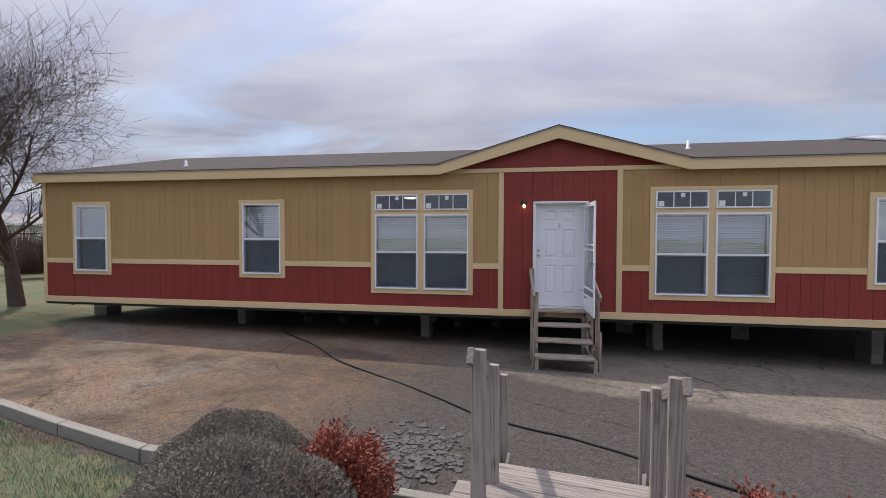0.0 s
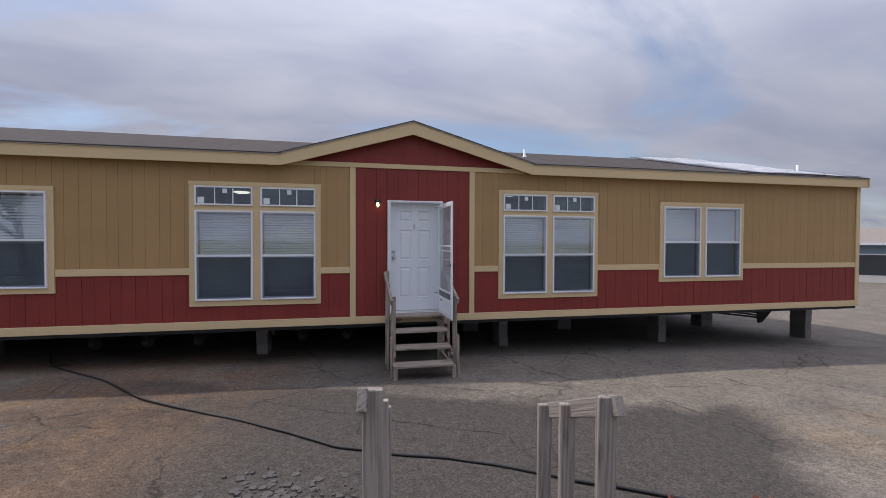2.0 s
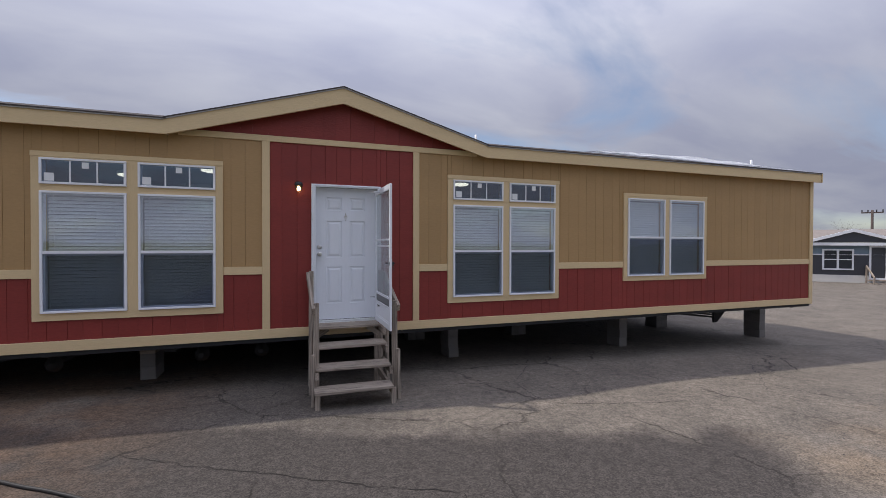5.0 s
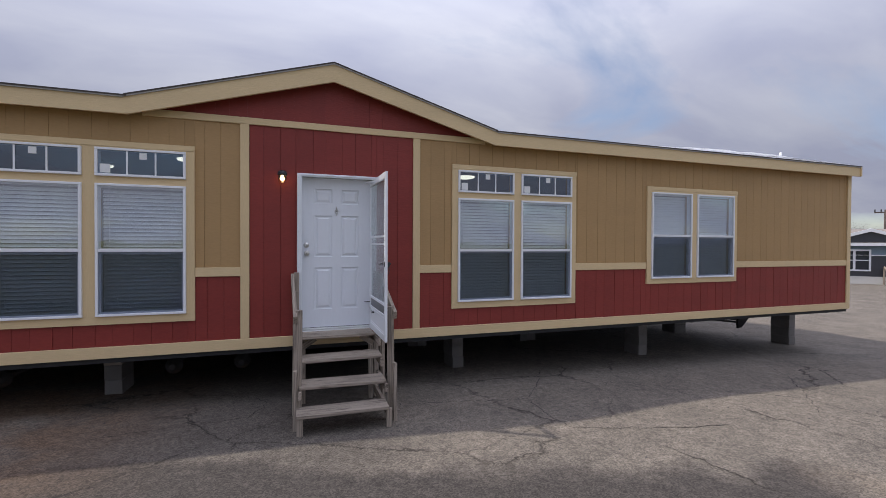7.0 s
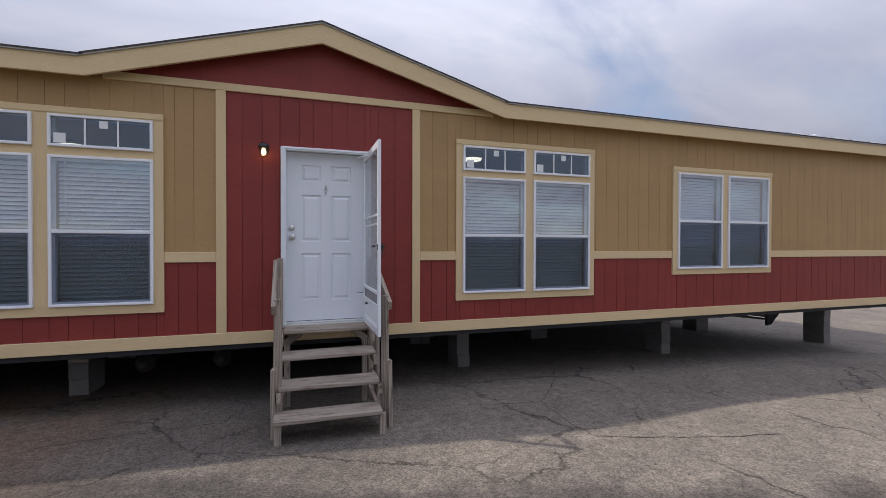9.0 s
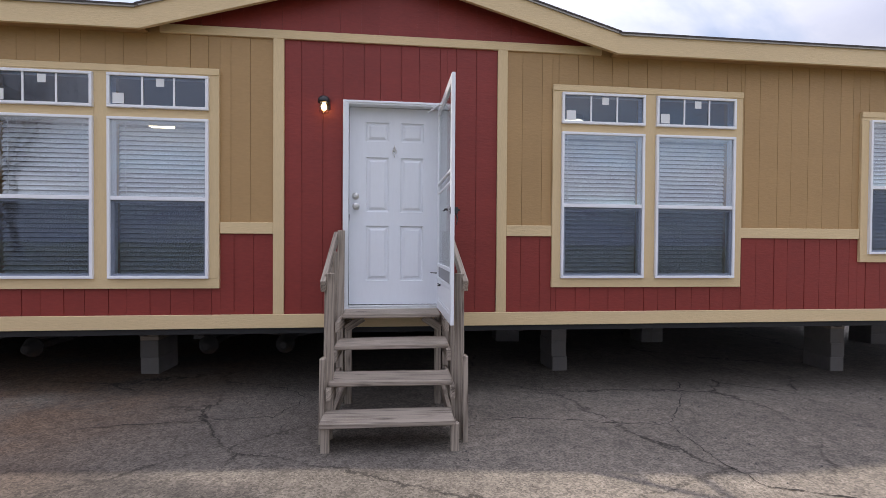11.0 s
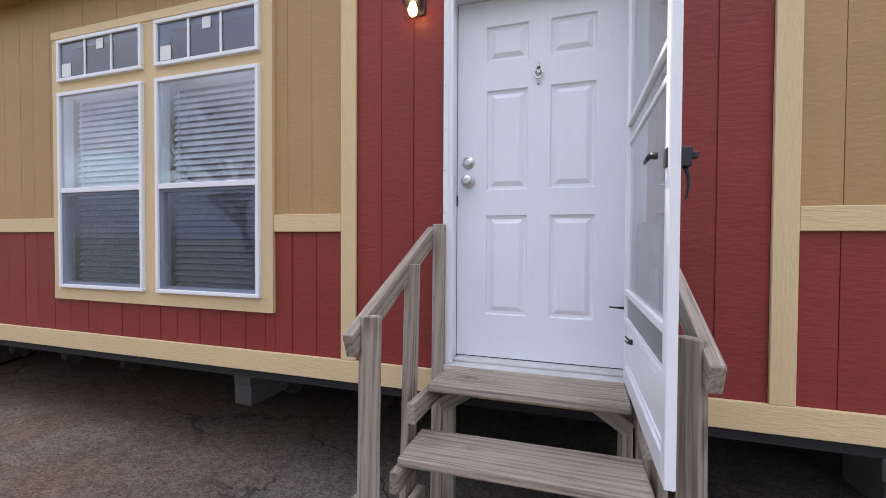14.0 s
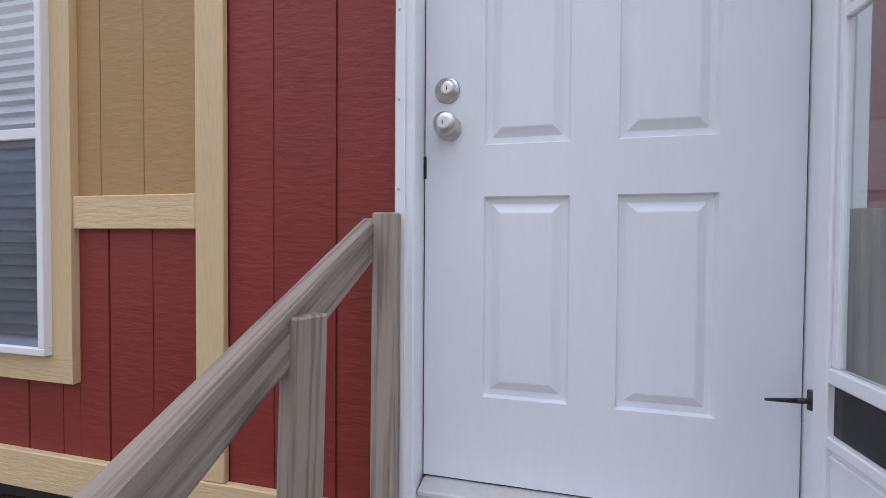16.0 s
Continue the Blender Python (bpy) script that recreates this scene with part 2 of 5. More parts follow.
def glass(name, tint=(0.96, 0.98, 0.98), rough=0.0, gloss=1.0):
    """Window glass: clear with a Fresnel gloss."""
    m = bpy.data.materials.new(name)
    m.use_nodes = True
    t = m.node_tree
    for n in list(t.nodes):
        t.nodes.remove(n)
    L = t.links.new
    out = t.nodes.new("ShaderNodeOutputMaterial")
    tr = t.nodes.new("ShaderNodeBsdfTransparent"); tr.inputs[0].default_value = (*tint, 1)
    gl = t.nodes.new("ShaderNodeBsdfGlossy"); gl.inputs["Roughness"].default_value = rough
    fr = t.nodes.new("ShaderNodeLayerWeight"); fr.inputs["Blend"].default_value = 0.5
    pw = t.nodes.new("ShaderNodeMath"); pw.operation = "POWER"; pw.inputs[1].default_value = 4.0
    L(fr.outputs["Facing"], pw.inputs[0])
    mu = t.nodes.new("ShaderNodeMapRange")
    mu.inputs["To Min"].default_value, mu.inputs["To Max"].default_value = gloss, 0.9
    L(pw.outputs[0], mu.inputs[0])
    mx = t.nodes.new("ShaderNodeMixShader")
    nz = node(t, "ShaderNodeTexNoise", Scale=1.6, Detail=1.0)
    bp = t.nodes.new("ShaderNodeBump"); bp.inputs["Strength"].default_value, bp.inputs["Distance"].default_value = 0.12, 0.02
    L(nz.outputs["Fac"], bp.inputs["Height"]); L(bp.outputs[0], gl.inputs["Normal"])
    L(mu.outputs[0], mx.inputs[0]); L(tr.outputs[0], mx.inputs[1]); L(gl.outputs[0], mx.inputs[2])
    L(mx.outputs[0], out.inputs["Surface"])
    return m


GLASS = glass("double_glazing", (0.95, 0.98, 1.0), 0.0, 0.23)
SCREEN = glass("fly_screen_mesh", (0.665, 0.69, 0.735), 0.6, 0.02)
MESH_D = glass("dense_screen_mesh", (0.22, 0.23, 0.25), 0.5, 0.03)
STORM = glass("storm_door_glass", (0.86, 0.90, 0.90), 0.0, 0.13)
JAR = glass("lamp_glass", (0.95, 0.93, 0.88), 0.05, 0.05)


def glow(name, colour, strength):
    m = bpy.data.materials.new(name)
    m.use_nodes = True
    b = m.node_tree.nodes["Principled BSDF"]
    b.inputs["Base Color"].default_value = (0.9, 0.85, 0.75, 1)
    b.inputs["Emission Color"].default_value, b.inputs["Emission Strength"].default_value = (*colour, 1), strength
    return m


SILLM = material("worn_white_sill", (0.58, 0.57, 0.55), 0.5, vary=0.12, scale=6, fine=40, bump=0.2, stain=(0.32, 0.30, 0.27), stain_scale=5, stain_amount=0.6)
GLASS_T = glass("transom_glazing", (0.62, 0.70, 0.80), 0.0, 0.13)
BULB = glow("lit_bulb", (1.0, 0.66, 0.28), 5.0)
CEIL_GLOW = glow("lit_ceiling_lamp", (1.0, 0.80, 0.5), 2.2)


def ground_material():
    """Old asphalt: darker middle area, paler worn part, brown dirt, cracks; dry grass outside the yard."""
    m = bpy.data.materials.new("yard_ground")
    m.use_nodes = True
    t = m.node_tree
    L = t.links.new
    b = t.nodes["Principled BSDF"]
    b.inputs["Roughness"].default_value = 0.92
    b.inputs["Specular IOR Level"].default_value = 0.25
    tc = t.nodes.new("ShaderNodeTexCoord")
    wob = node(t, "ShaderNodeTexNoise", Scale=0.75, Detail=5.0, Roughness=0.6)
    L(tc.outputs["Object"], wob.inputs["Vector"])
    sub = t.nodes.new("ShaderNodeVectorMath"); sub.operation = "SUBTRACT"; sub.inputs[1].default_value = (0.5, 0.5, 0.5)
    L(wob.outputs["Color"], sub.inputs[0])
    scl = t.nodes.new("ShaderNodeVectorMath"); scl.operation = "SCALE"; scl.inputs["Scale"].default_value = 1.5
    L(sub.outputs[0], scl.inputs[0])
    pos = t.nodes.new("ShaderNodeVectorMath"); pos.operation = "ADD"
    L(tc.outputs["Object"], pos.inputs[0]); L(scl.outputs[0], pos.inputs[1])

    def half(nx, ny, d, soft):
        """1 where nx*x + ny*y > d."""
        dot = t.nodes.new("ShaderNodeVectorMath"); dot.operation = "DOT_PRODUCT"; dot.inputs[1].default_value = (nx, ny, 0)
        L(pos.outputs[0], dot.inputs[0])
        r = t.nodes.new("ShaderNodeMapRange"); r.interpolation_type = "SMOOTHSTEP"
        r.inputs["From Min"].default_value, r.inputs["From Max"].default_value = d - soft, d + soft
        L(dot.outputs["Value"], r.inputs[0])
        return r.outputs[0]

    def times(a, c):
        k = t.nodes.new("ShaderNodeMath"); k.operation = "MULTIPLY"
        L(a, k.inputs[0])
        if isinstance(c, float):
            k.inputs[1].default_value = c
        else:
            L(c, k.inputs[1])
        return k.outputs[0]

    def mixc(f, a, c):
        k = t.nodes.new("ShaderNodeMix"); k.data_type = "RGBA"
        L(f, k.inputs["Factor"])
        for sock, v in (("A", a), ("B", c)):
            if isinstance(v, tuple):
                k.inputs[sock].default_value = (*v, 1)
            else:
                L(v, k.inputs[sock])
        return k.outputs["Result"]

    def noise_mask(scale, lo, hi, detail=6.0):
        n = node(t, "ShaderNodeTexNoise", Scale=scale, Detail=detail, Roughness=0.65)
        L(tc.outputs["Object"], n.inputs["Vector"])
        r = t.nodes.new("ShaderNodeMapRange")
        r.inputs["From Min"].default_value, r.inputs["From Max"].default_value = lo, hi
        L(n.outputs["Fac"], r.inputs[0])
        return r.outputs[0]

    # darker area with soft, wobbling borders, plus a half-strength one around the steps
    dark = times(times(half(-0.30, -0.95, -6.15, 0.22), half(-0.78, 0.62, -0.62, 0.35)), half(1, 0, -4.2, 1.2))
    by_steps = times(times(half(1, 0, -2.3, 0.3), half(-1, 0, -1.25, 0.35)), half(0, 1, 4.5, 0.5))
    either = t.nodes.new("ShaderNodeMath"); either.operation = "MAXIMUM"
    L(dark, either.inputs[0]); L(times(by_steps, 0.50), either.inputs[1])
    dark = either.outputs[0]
    col = mixc(noise_mask(1.3, 0.35, 0.7), PALE_A, PALE_B)
    col = mixc(dark, col, DARK_AREA)
    dirt = times(times(half(-1, 0.25, 3.1, 1.0), half(0, 1, 3.4, 0.3)), noise_mask(0.75, 0.36, 0.56))
    col = mixc(times(dirt, 0.75), col, (0.160, 0.100, 0.060))
    damp = times(times(half(-1, 0, 1.2, 0.8), half(0, -1, -6.4, 0.5)), noise_mask(1.05, 0.49, 0.62))
    col = mixc(times(damp, 0.9), col, (0.075, 0.052, 0.038))
    dirt2 = times(times(half(1, 0, 4.6, 0.8), half(0, -1, -4.6, 0.6)), noise_mask(0.8, 0.42, 0.6))
    col = mixc(times(dirt2, 0.6), col, (0.22, 0.155, 0.095))
    col = mixc(times(noise_mask(5.0, 0.55, 0.75), 0.45), col, (0.055, 0.048, 0.043))
    mid = noise_mask(13.0, 0.30, 0.70, 9.0)
    mr2 = t.nodes.new("ShaderNodeMapRange")
    mr2.inputs["To Min"].default_value, mr2.inputs["To Max"].default_value = 0.72, 1.24
    L(mid, mr2.inputs[0])
    m2 = t.nodes.new("ShaderNodeVectorMath"); m2.operation = "SCALE"
    L(col, m2.inputs[0]); L(mr2.outputs[0], m2.inputs["Scale"])
    col = m2.outputs[0]
    # aggregate
    vor = node(t, "ShaderNodeTexVoronoi", Scale=85.0)
    L(tc.outputs["Object"], vor.inputs["Vector"])
    vs = t.nodes.new("ShaderNodeSeparateXYZ"); L(vor.outputs["Color"], vs.inputs[0])
    agg = t.nodes.new("ShaderNodeMapRange")
    agg.inputs["To Min"].default_value, agg.inputs["To Max"].default_value = 0.62, 1.45
    L(vs.outputs["X"], agg.inputs[0])
    ml = t.nodes.new("ShaderNodeVectorMath"); ml.operation = "SCALE"
    L(col, ml.inputs[0]); L(agg.outputs[0], ml.inputs["Scale"])
    col = ml.outputs[0]
    # cracks along distorted cell borders
    wob2 = node(t, "ShaderNodeTexNoise", Scale=2.2, Detail=6.0, Roughness=0.7)
    L(tc.outputs["Object"], wob2.inputs["Vector"])
    s2 = t.nodes.new("ShaderNodeVectorMath"); s2.operation = "SCALE"; s2.inputs["Scale"].default_value = 0.38
    L(wob2.outputs["Color"], s2.inputs[0])
    p2 = t.nodes.new("ShaderNodeVectorMath"); p2.operation = "ADD"
    L(tc.outputs["Object"], p2.inputs[0]); L(s2.outputs[0], p2.inputs[1])
    cv = node(t, "ShaderNodeTexVoronoi", Scale=0.42)
    cv.feature = "DISTANCE_TO_EDGE"
    L(p2.outputs[0], cv.inputs["Vector"])
    cr = t.nodes.new("ShaderNodeMapRange")
    cr.inputs["From Min"].default_value, cr.inputs["From Max"].default_value = 0.0015, 0.0065
    cr.inputs["To Min"].default_value, cr.inputs["To Max"].default_value = 1.0, 0.0
    L(cv.outputs["Distance"], cr.inputs[0])
    crack = times(cr.outputs[0], noise_mask(0.9, 0.40, 0.57))
    col = mixc(times(crack, 0.85), col, (0.03, 0.026, 0.022))
    # dry lawn outside
    lawn = t.nodes.new("ShaderNodeMath"); lawn.operation = "MAXIMUM"
    L(half(-1, 0, 9.6, 0.7), lawn.inputs[0]); L(half(-0.15, -1, -2.6, 0.1), lawn.inputs[1])
    grass = mixc(noise_mask(0.9, 0.38, 0.62), (0.160, 0.148, 0.082), (0.078, 0.125, 0.070))
    gfine = mixc(noise_mask(30.0, 0.4, 0.62), grass, (0.10, 0.085, 0.04))
    col = mixc(lawn.outputs[0], col, gfine)
    L(col, b.inputs["Base Color"])
    hsum = t.nodes.new("ShaderNodeMath"); hsum.operation = "SUBTRACT"
    L(vs.outputs["Y"], hsum.inputs[0])
    c3 = times(crack, 3.0)
    L(c3, hsum.inputs[1])
    bp = t.nodes.new("ShaderNodeBump"); bp.inputs["Strength"].default_value, bp.inputs["Distance"].default_value = 0.55, 0.006
    L(hsum.outputs[0], bp.inputs["Height"]); L(bp.outputs[0], b.inputs["Normal"])
    return m


PALE_A, PALE_B, DARK_AREA = (0.190, 0.163, 0.133), (0.130, 0.113, 0.094), (0.064, 0.0555, 0.049)
GROUND = ground_material()


# ---- mesh helpers ----
def box(bm, x0, x1, y0, y1, z0, z1):
    v = [bm.verts.new((x, y, z)) for x in (x0, x1) for y in (y0, y1) for z in (z0, z1)]
    for f in ((0, 1, 3, 2), (4, 6, 7, 5), (0, 4, 5, 1), (2, 3, 7, 6), (0, 2, 6, 4), (1, 5, 7, 3)):
        bm.faces.new([v[i] for i in f])
    return v


def boxes(*rows):
    bm = bmesh.new()
    for r in rows:
        box(bm, *r)
    return bm


def bevel(bm, w, seg=1):
    bmesh.ops.bevel(bm, geom=bm.edges[:], offset=w, segments=seg, affect="EDGES", clamp_overlap=True)
    return bm


def prism(pts, y0, y1):
    """A plate with an outline in x and z, from y0 to y1."""
    bm = bmesh.new()
    a = [bm.verts.new((x, y0, z)) for x, z in pts]
    c = [bm.verts.new((x, y1, z)) for x, z in pts]
    bm.faces.new(a)
    bm.faces.new(c[::-1])
    for i in range(len(a)):
        j = (i + 1) % len(a)
        bm.faces.new((a[j], a[i], c[i], c[j]))
    bmesh.ops.recalc_face_normals(bm, faces=bm.faces[:])
    return bm


def tube(bm, p, q, r0, r1, n=8, cap=True):
    p, q = Vector(p), Vector(q)
    d = (q - p).normalized()
    u = d.orthogonal().normalized()
    w = d.cross(u)
    rings = []
    for c, r in ((p, r0), (q, r1)):
        rings.append([bm.verts.new(c + (u * math.cos(k * math.tau / n) + w * math.sin(k * math.tau / n)) * r) for k in range(n)])
    for k in range(n):
        f = bm.faces.new((rings[0][k], rings[0][(k + 1) % n], rings[1][(k + 1) % n], rings[1][k]))
        f.smooth = True
    if cap:
        bm.faces.new(rings[0][::-1])
        bm.faces.new(rings[1])


def lathe(profile, n=20):
    """A turned shape about z from (radius, height) pairs."""
    bm = bmesh.new()
    rings = [[bm.verts.new((r * math.cos(k * math.tau / n), r * math.sin(k * math.tau / n), z)) for k in range(n)] for r, z in profile]
    for a, c in zip(rings, rings[1:]):
        for k in range(n):
            f = bm.faces.new((a[k], a[(k + 1) % n], c[(k + 1) % n], c[k]))
            f.smooth = True
    bm.faces.new(rings[0][::-1])
    bm.faces.new(rings[-1])
    return bm


def mesh_of(bm, name, mat):
    me = bpy.data.meshes.new(name)
    bm.to_mesh(me)
    bm.free()
    me.materials.append(mat)
    return me


def part(name, bm, mat, parent=None, label=""):
    ob = new(name, mesh_of(bm, name, mat))
    if parent:
        ob.parent = parent
    if label:
        tagged(ob, label)
    return ob


def shared(name, me, parent, m):
    ob = new(name, me)
    ob.parent = parent
    ob.matrix_basis = m
    return ob


def thing(name, label, category, group="", kind="", m=None):
    ob = new(name)
    ob.empty_display_size = 0.2
    if m is not None:
        ob.matrix_world = m
    return tagged(ob, label, category, group, kind)


def plank(length, w, h, wear=0.004):
    """A sawn board along x, its middle at the origin, edges worn."""
    bm = boxes((-length / 2, length / 2, -w / 2, w / 2, -h / 2, h / 2))
    bevel(bm, wear)
    return bm


def stick(name, p, q, w, h, mat, parent, spin=0.0, wear=0.004, label=""):
    """A sawn timber from p to q, w wide and h deep, as a part; its length lies along the local x."""
    p, q = Vector(p), Vector(q)
    d = q - p
    ob = part(name, plank(d.length, w, h, wear), mat, parent, label)
    ob.matrix_basis = Matrix.Translation((p + q) / 2) @ d.to_track_quat("X", "Z").to_matrix().to_4x4() @ pose(0, 0, 0, spin)
    return ob


# ---- ground ----
def ground_z(x, y):
    """The yard falls gently to the east and towards the home, and levels off farther away."""
    xx = max(-14.0, min(18.0, x))
    yy = max(-4.0, min(20.0, y))
    return -0.022 * (xx - 0.3) - 0.040 * (min(yy, 12.0) - 5.5)


def build_ground():
    bm = bmesh.new()
    xs = [-2500, -600, -150, -60, -35, -24, -18] + [i * 0.5 for i in range(-28, 37)] + [24, 32, 45, 70, 150, 600, 2500]
    ys = [-2500, -600, -150, -50, -20, -10, -6] + [i * 0.5 for i in range(-8, 41)] + [26, 34, 50, 80, 160, 600, 2500]
    rows = [[bm.verts.new((x, y, ground_z(x, y) + (0.012 * noise.noise((x * 0.9, y * 0.9, 0)) if abs(x) < 18 and -5 < y < 20 else 0))) for x in xs] for y in ys]
    for a, c in zip(rows, rows[1:]):
        for i in range(len(xs) - 1):
            bm.faces.new((a[i], a[i + 1], c[i + 1], c[i])).smooth = True
    return tagged(part("ground", bm, GROUND), "cracked grey asphalt yard with brown dirt and dry grass", "ground", kind="structure")


build_ground()

# ---- the manufactured home ----
home = thing("manufactured_home", "tan and dark red manufactured home, cream trim, on block piers", "house")
WALL_Y = 8.10
LEFT, RIGHT, BACK = -10.52, 10.92, 16.3
FLOOR_Z, TRIM_TOP, BELT0, BELT1 = 0.585, 0.712, 1.462, 1.568
EAVE_Y, EAVE0, EAVE1 = 7.95, 3.24, 3.43
NOTCH_L, NOTCH_R, APEX_X, APEX_Z = -1.40, 2.96, 0.765, 4.07
COL_L, COL_R = (-0.308, -0.210), (1.808, 1.905)
BAND0, BAND1 = 3.272, 3.352
SLOPE = 0.262
RIDGE_Y = 12.12
RIDGE_Z = EAVE1 + SLOPE * (RIDGE_Y - EAVE_Y)
# windows: casing x0, x1, z0, z1, kind
WINDOWS = [
    (-9.725, -8.745, 1.212, 2.815, "single"),
    (-5.650, -4.632, 1.212, 2.815, "single"),
    (-2.800, -0.785, 0.958, 2.960, "transom"),
    (2.365, 4.385, 0.958, 2.960, "transom"),
    (5.760, 7.775, 1.216, 2.815, "double"),
]
DOOR = (0.330, 1.312, 0.74, 2.722)


def units(w):
    """The glazed units of a window: x0, x1, z0, z1, lit kind."""
    x0, x1, z0, z1, kind = w
    if kind == "single":
        return [(x0 + 0.086, x1 - 0.086, z0 + 0.080, z1 - 0.080, "sash")]
    mid = (x0 + x1) / 2
    spans = [(x0 + 0.086, mid - 0.060), (mid + 0.060, x1 - 0.086)]
    if kind == "double":
        return [(a, c, z0 + 0.085, z1 - 0.088, "sash") for a, c in spans]
    return [(a, c, z0 + 0.090, 2.497, "sash") for a, c in spans] + [(a, c, 2.578, 2.886, "transom") for a, c in spans]


def minus(x0, x1, z0, z1, holes):
    """What is left of an upright rectangle when the holes are cut out."""
    cuts = sorted({x0, x1, *(min(max(h[i], x0), x1) for h in holes for i in (0, 1))})
    for a, c in zip(cuts, cuts[1:]):
        if c - a < 0.004:
            continue
        z = z0
        for h in sorted((h for h in holes if h[0] < (a + c) / 2 < h[1] and h[2] < z1 and h[3] > z0), key=lambda h: h[2]):
            if h[2] > z + 0.001:
                yield a, c, z, h[2]
            z = max(z, h[3])
        if z < z1:
            yield a, c, z, z1


HOLES = [w[:4] for w in WINDOWS] + [DOOR]
GLAZED = [u[:4] for w in WINDOWS for u in units(w)] + [(DOOR[0] + 0.01, DOOR[1] - 0.01, DOOR[2], DOOR[3] - 0.01)]


def roof_line(x):
    """The underside of the gable's fascia at x."""
    top = APEX_Z - abs(x - APEX_X) * (APEX_Z - EAVE1) / (APEX_X - NOTCH_L if x < APEX_X else NOTCH_R - APEX_X)
    return max(top, EAVE1)


def board_edges(x0, x1, seed):
    rng = random.Random(seed)
    xs, x, k = [x0], x0, 0
    while True:
        x += (0.152, 0.196, 0.172, 0.203)[k % 4] + rng.uniform(-0.004, 0.004)
        k += 1
        if x > x1 - 0.05:
            break
        xs.append(x)
    return xs + [x1]


def siding(wall, x0, x1, z0, z1, mat, seed, holes=HOLES, top=None, groove=(0.0010, 0.0006)):
    """Upright boards with grooves between them, each a piece of its own."""
    xs = board_edges(x0, x1, seed)
    for k, (a, c) in enumerate(zip(xs, xs[1:])):
        a2, c2 = a + groove[k % 2], c - groove[(k + 1) % 2]
        if top:
            pts = [(a2, z0), (c2, z0), (c2, max(top(c2), z0 + 0.01)), (a2, max(top(a2), z0 + 0.01))]
            if a2 < APEX_X < c2:
                pts.insert(3, (APEX_X, top(APEX_X)))
            bm = prism(pts, WALL_Y, WALL_Y + 0.0055)
            part("siding_board", bm, mat, wall)
            continue
        for p, q, r, s in minus(a2, c2, z0, z1, holes):
            bm = bmesh.new()
            v = box(bm, p, q, WALL_Y, WALL_Y + 0.0055, r, s)
            for vert in v:
                if vert.co.y < WALL_Y + 0.005:
                    vert.co.x += 0.0012 if vert.co.x < (p + q) / 2 else -0.0012
            part("siding_board", bm, mat, wall)


def wall_core(name, x0, x1, z0, z1, mat, label, holes=GLAZED, top=None):
    if top:
        bm = prism([(x0, z0), (x1, z0), (x1, top(x1)), (APEX_X, top(APEX_X)), (x0, top(x0))], WALL_Y + 0.006, WALL_Y + 0.13)
    else:
        first = None
        for a, c, r, s in minus(x0, x1, z0, z1, holes):
            o = part(name if not first else "wall_panel", boxes((a, c, WALL_Y + 0.006, WALL_Y + 0.13, r, s)), mat, first or home, "" if first else label)
            first = first or o
        return first
    return part(name, bm, mat, home, label)


mid0, mid1 = (BELT0 + BELT1) / 2, (BAND0 + BAND1) / 2
cl, cr = sum(COL_L) / 2, sum(COL_R) / 2
upper = wall_core("upper_wall", LEFT, cl, mid0, 3.36, TAN, "tan grooved wood siding")
upper_r = wall_core("upper_wall", cr, RIGHT, mid0, 3.36, TAN, "tan grooved wood siding")
lower = wall_core("lower_wall", LEFT, cl, 0.64, mid0, RED, "dark red grooved wood siding")
lower_r = wall_core("lower_wall", cr, RIGHT, 0.64, mid0, RED, "dark red grooved wood siding")
entry = wall_core("entry_wall", cl, cr, 0.64, mid1, RED, "dark red grooved wood siding")
gable_top = lambda x: roof_line(x) - 0.10
gable = wall_core("gable_wall", NOTCH_L + 0.05, NOTCH_R - 0.05, 3.36, 0, RED, "dark red grooved gable", top=gable_top)


def trim(name, x0, x1, z0, z1, mat, y=WALL_Y, d=0.020, label="", parent=None):
    bm = boxes((x0, x1, y - d, y + 0.001, z0, z1))
    bevel(bm, 0.003)
    return part(name, bm, mat, parent or home, label)


trim("bottom_trim", LEFT, RIGHT, FLOOR_Z, TRIM_TOP, CREAM, d=0.024, label="cream bottom trim board")
belt_cuts = [(LEFT + 0.09, COL_L[0]), (COL_R[1], RIGHT - 0.09)]
for a, c in belt_cuts:
    for p, q, r, s in minus(a, c, BELT0, BELT1, [w[:4] for w in WINDOWS]):
        trim("belt_trim", p + 0.001, q - 0.001, BELT0, BELT1, CREAM, d=0.019, label="cream belt trim board")
for a, c in (COL_L, COL_R):
    trim("upright_trim", a, c, TRIM_TOP + 0.001, BAND0 - 0.001, CREAM_V, d=0.022, label="cream upright trim board")
trim("band_trim", -1.30, 2.86, BAND0, BAND1, CREAM, d=0.021, label="cream band trim under the gable")
for a, c in ((LEFT, LEFT + 0.088), (RIGHT - 0.088, RIGHT)):
    trim("corner_trim", a, c, TRIM_TOP + 0.001, 3.30, CREAM_V, d=0.022, label="cream corner trim board")


# side and back walls, floor, ceiling
part("side_wall", boxes((LEFT + 0.002, LEFT + 0.12, WALL_Y + 0.13, BACK, 0.64, 3.36)), TAN, home)
part("side_wall", boxes((RIGHT - 0.12, RIGHT - 0.002, WALL_Y + 0.13, BACK, 0.64, 3.36)), TAN, home)
part("back_wall", boxes((LEFT, RIGHT, BACK, BACK + 0.12, 0.585, 3.36)), TAN, home)
part("corner_return", boxes((RIGHT - 0.002, RIGHT + 0.018, WALL_Y - 0.02, WALL_Y + 0.09, FLOOR_Z, 3.3)), CREAM_V, home)
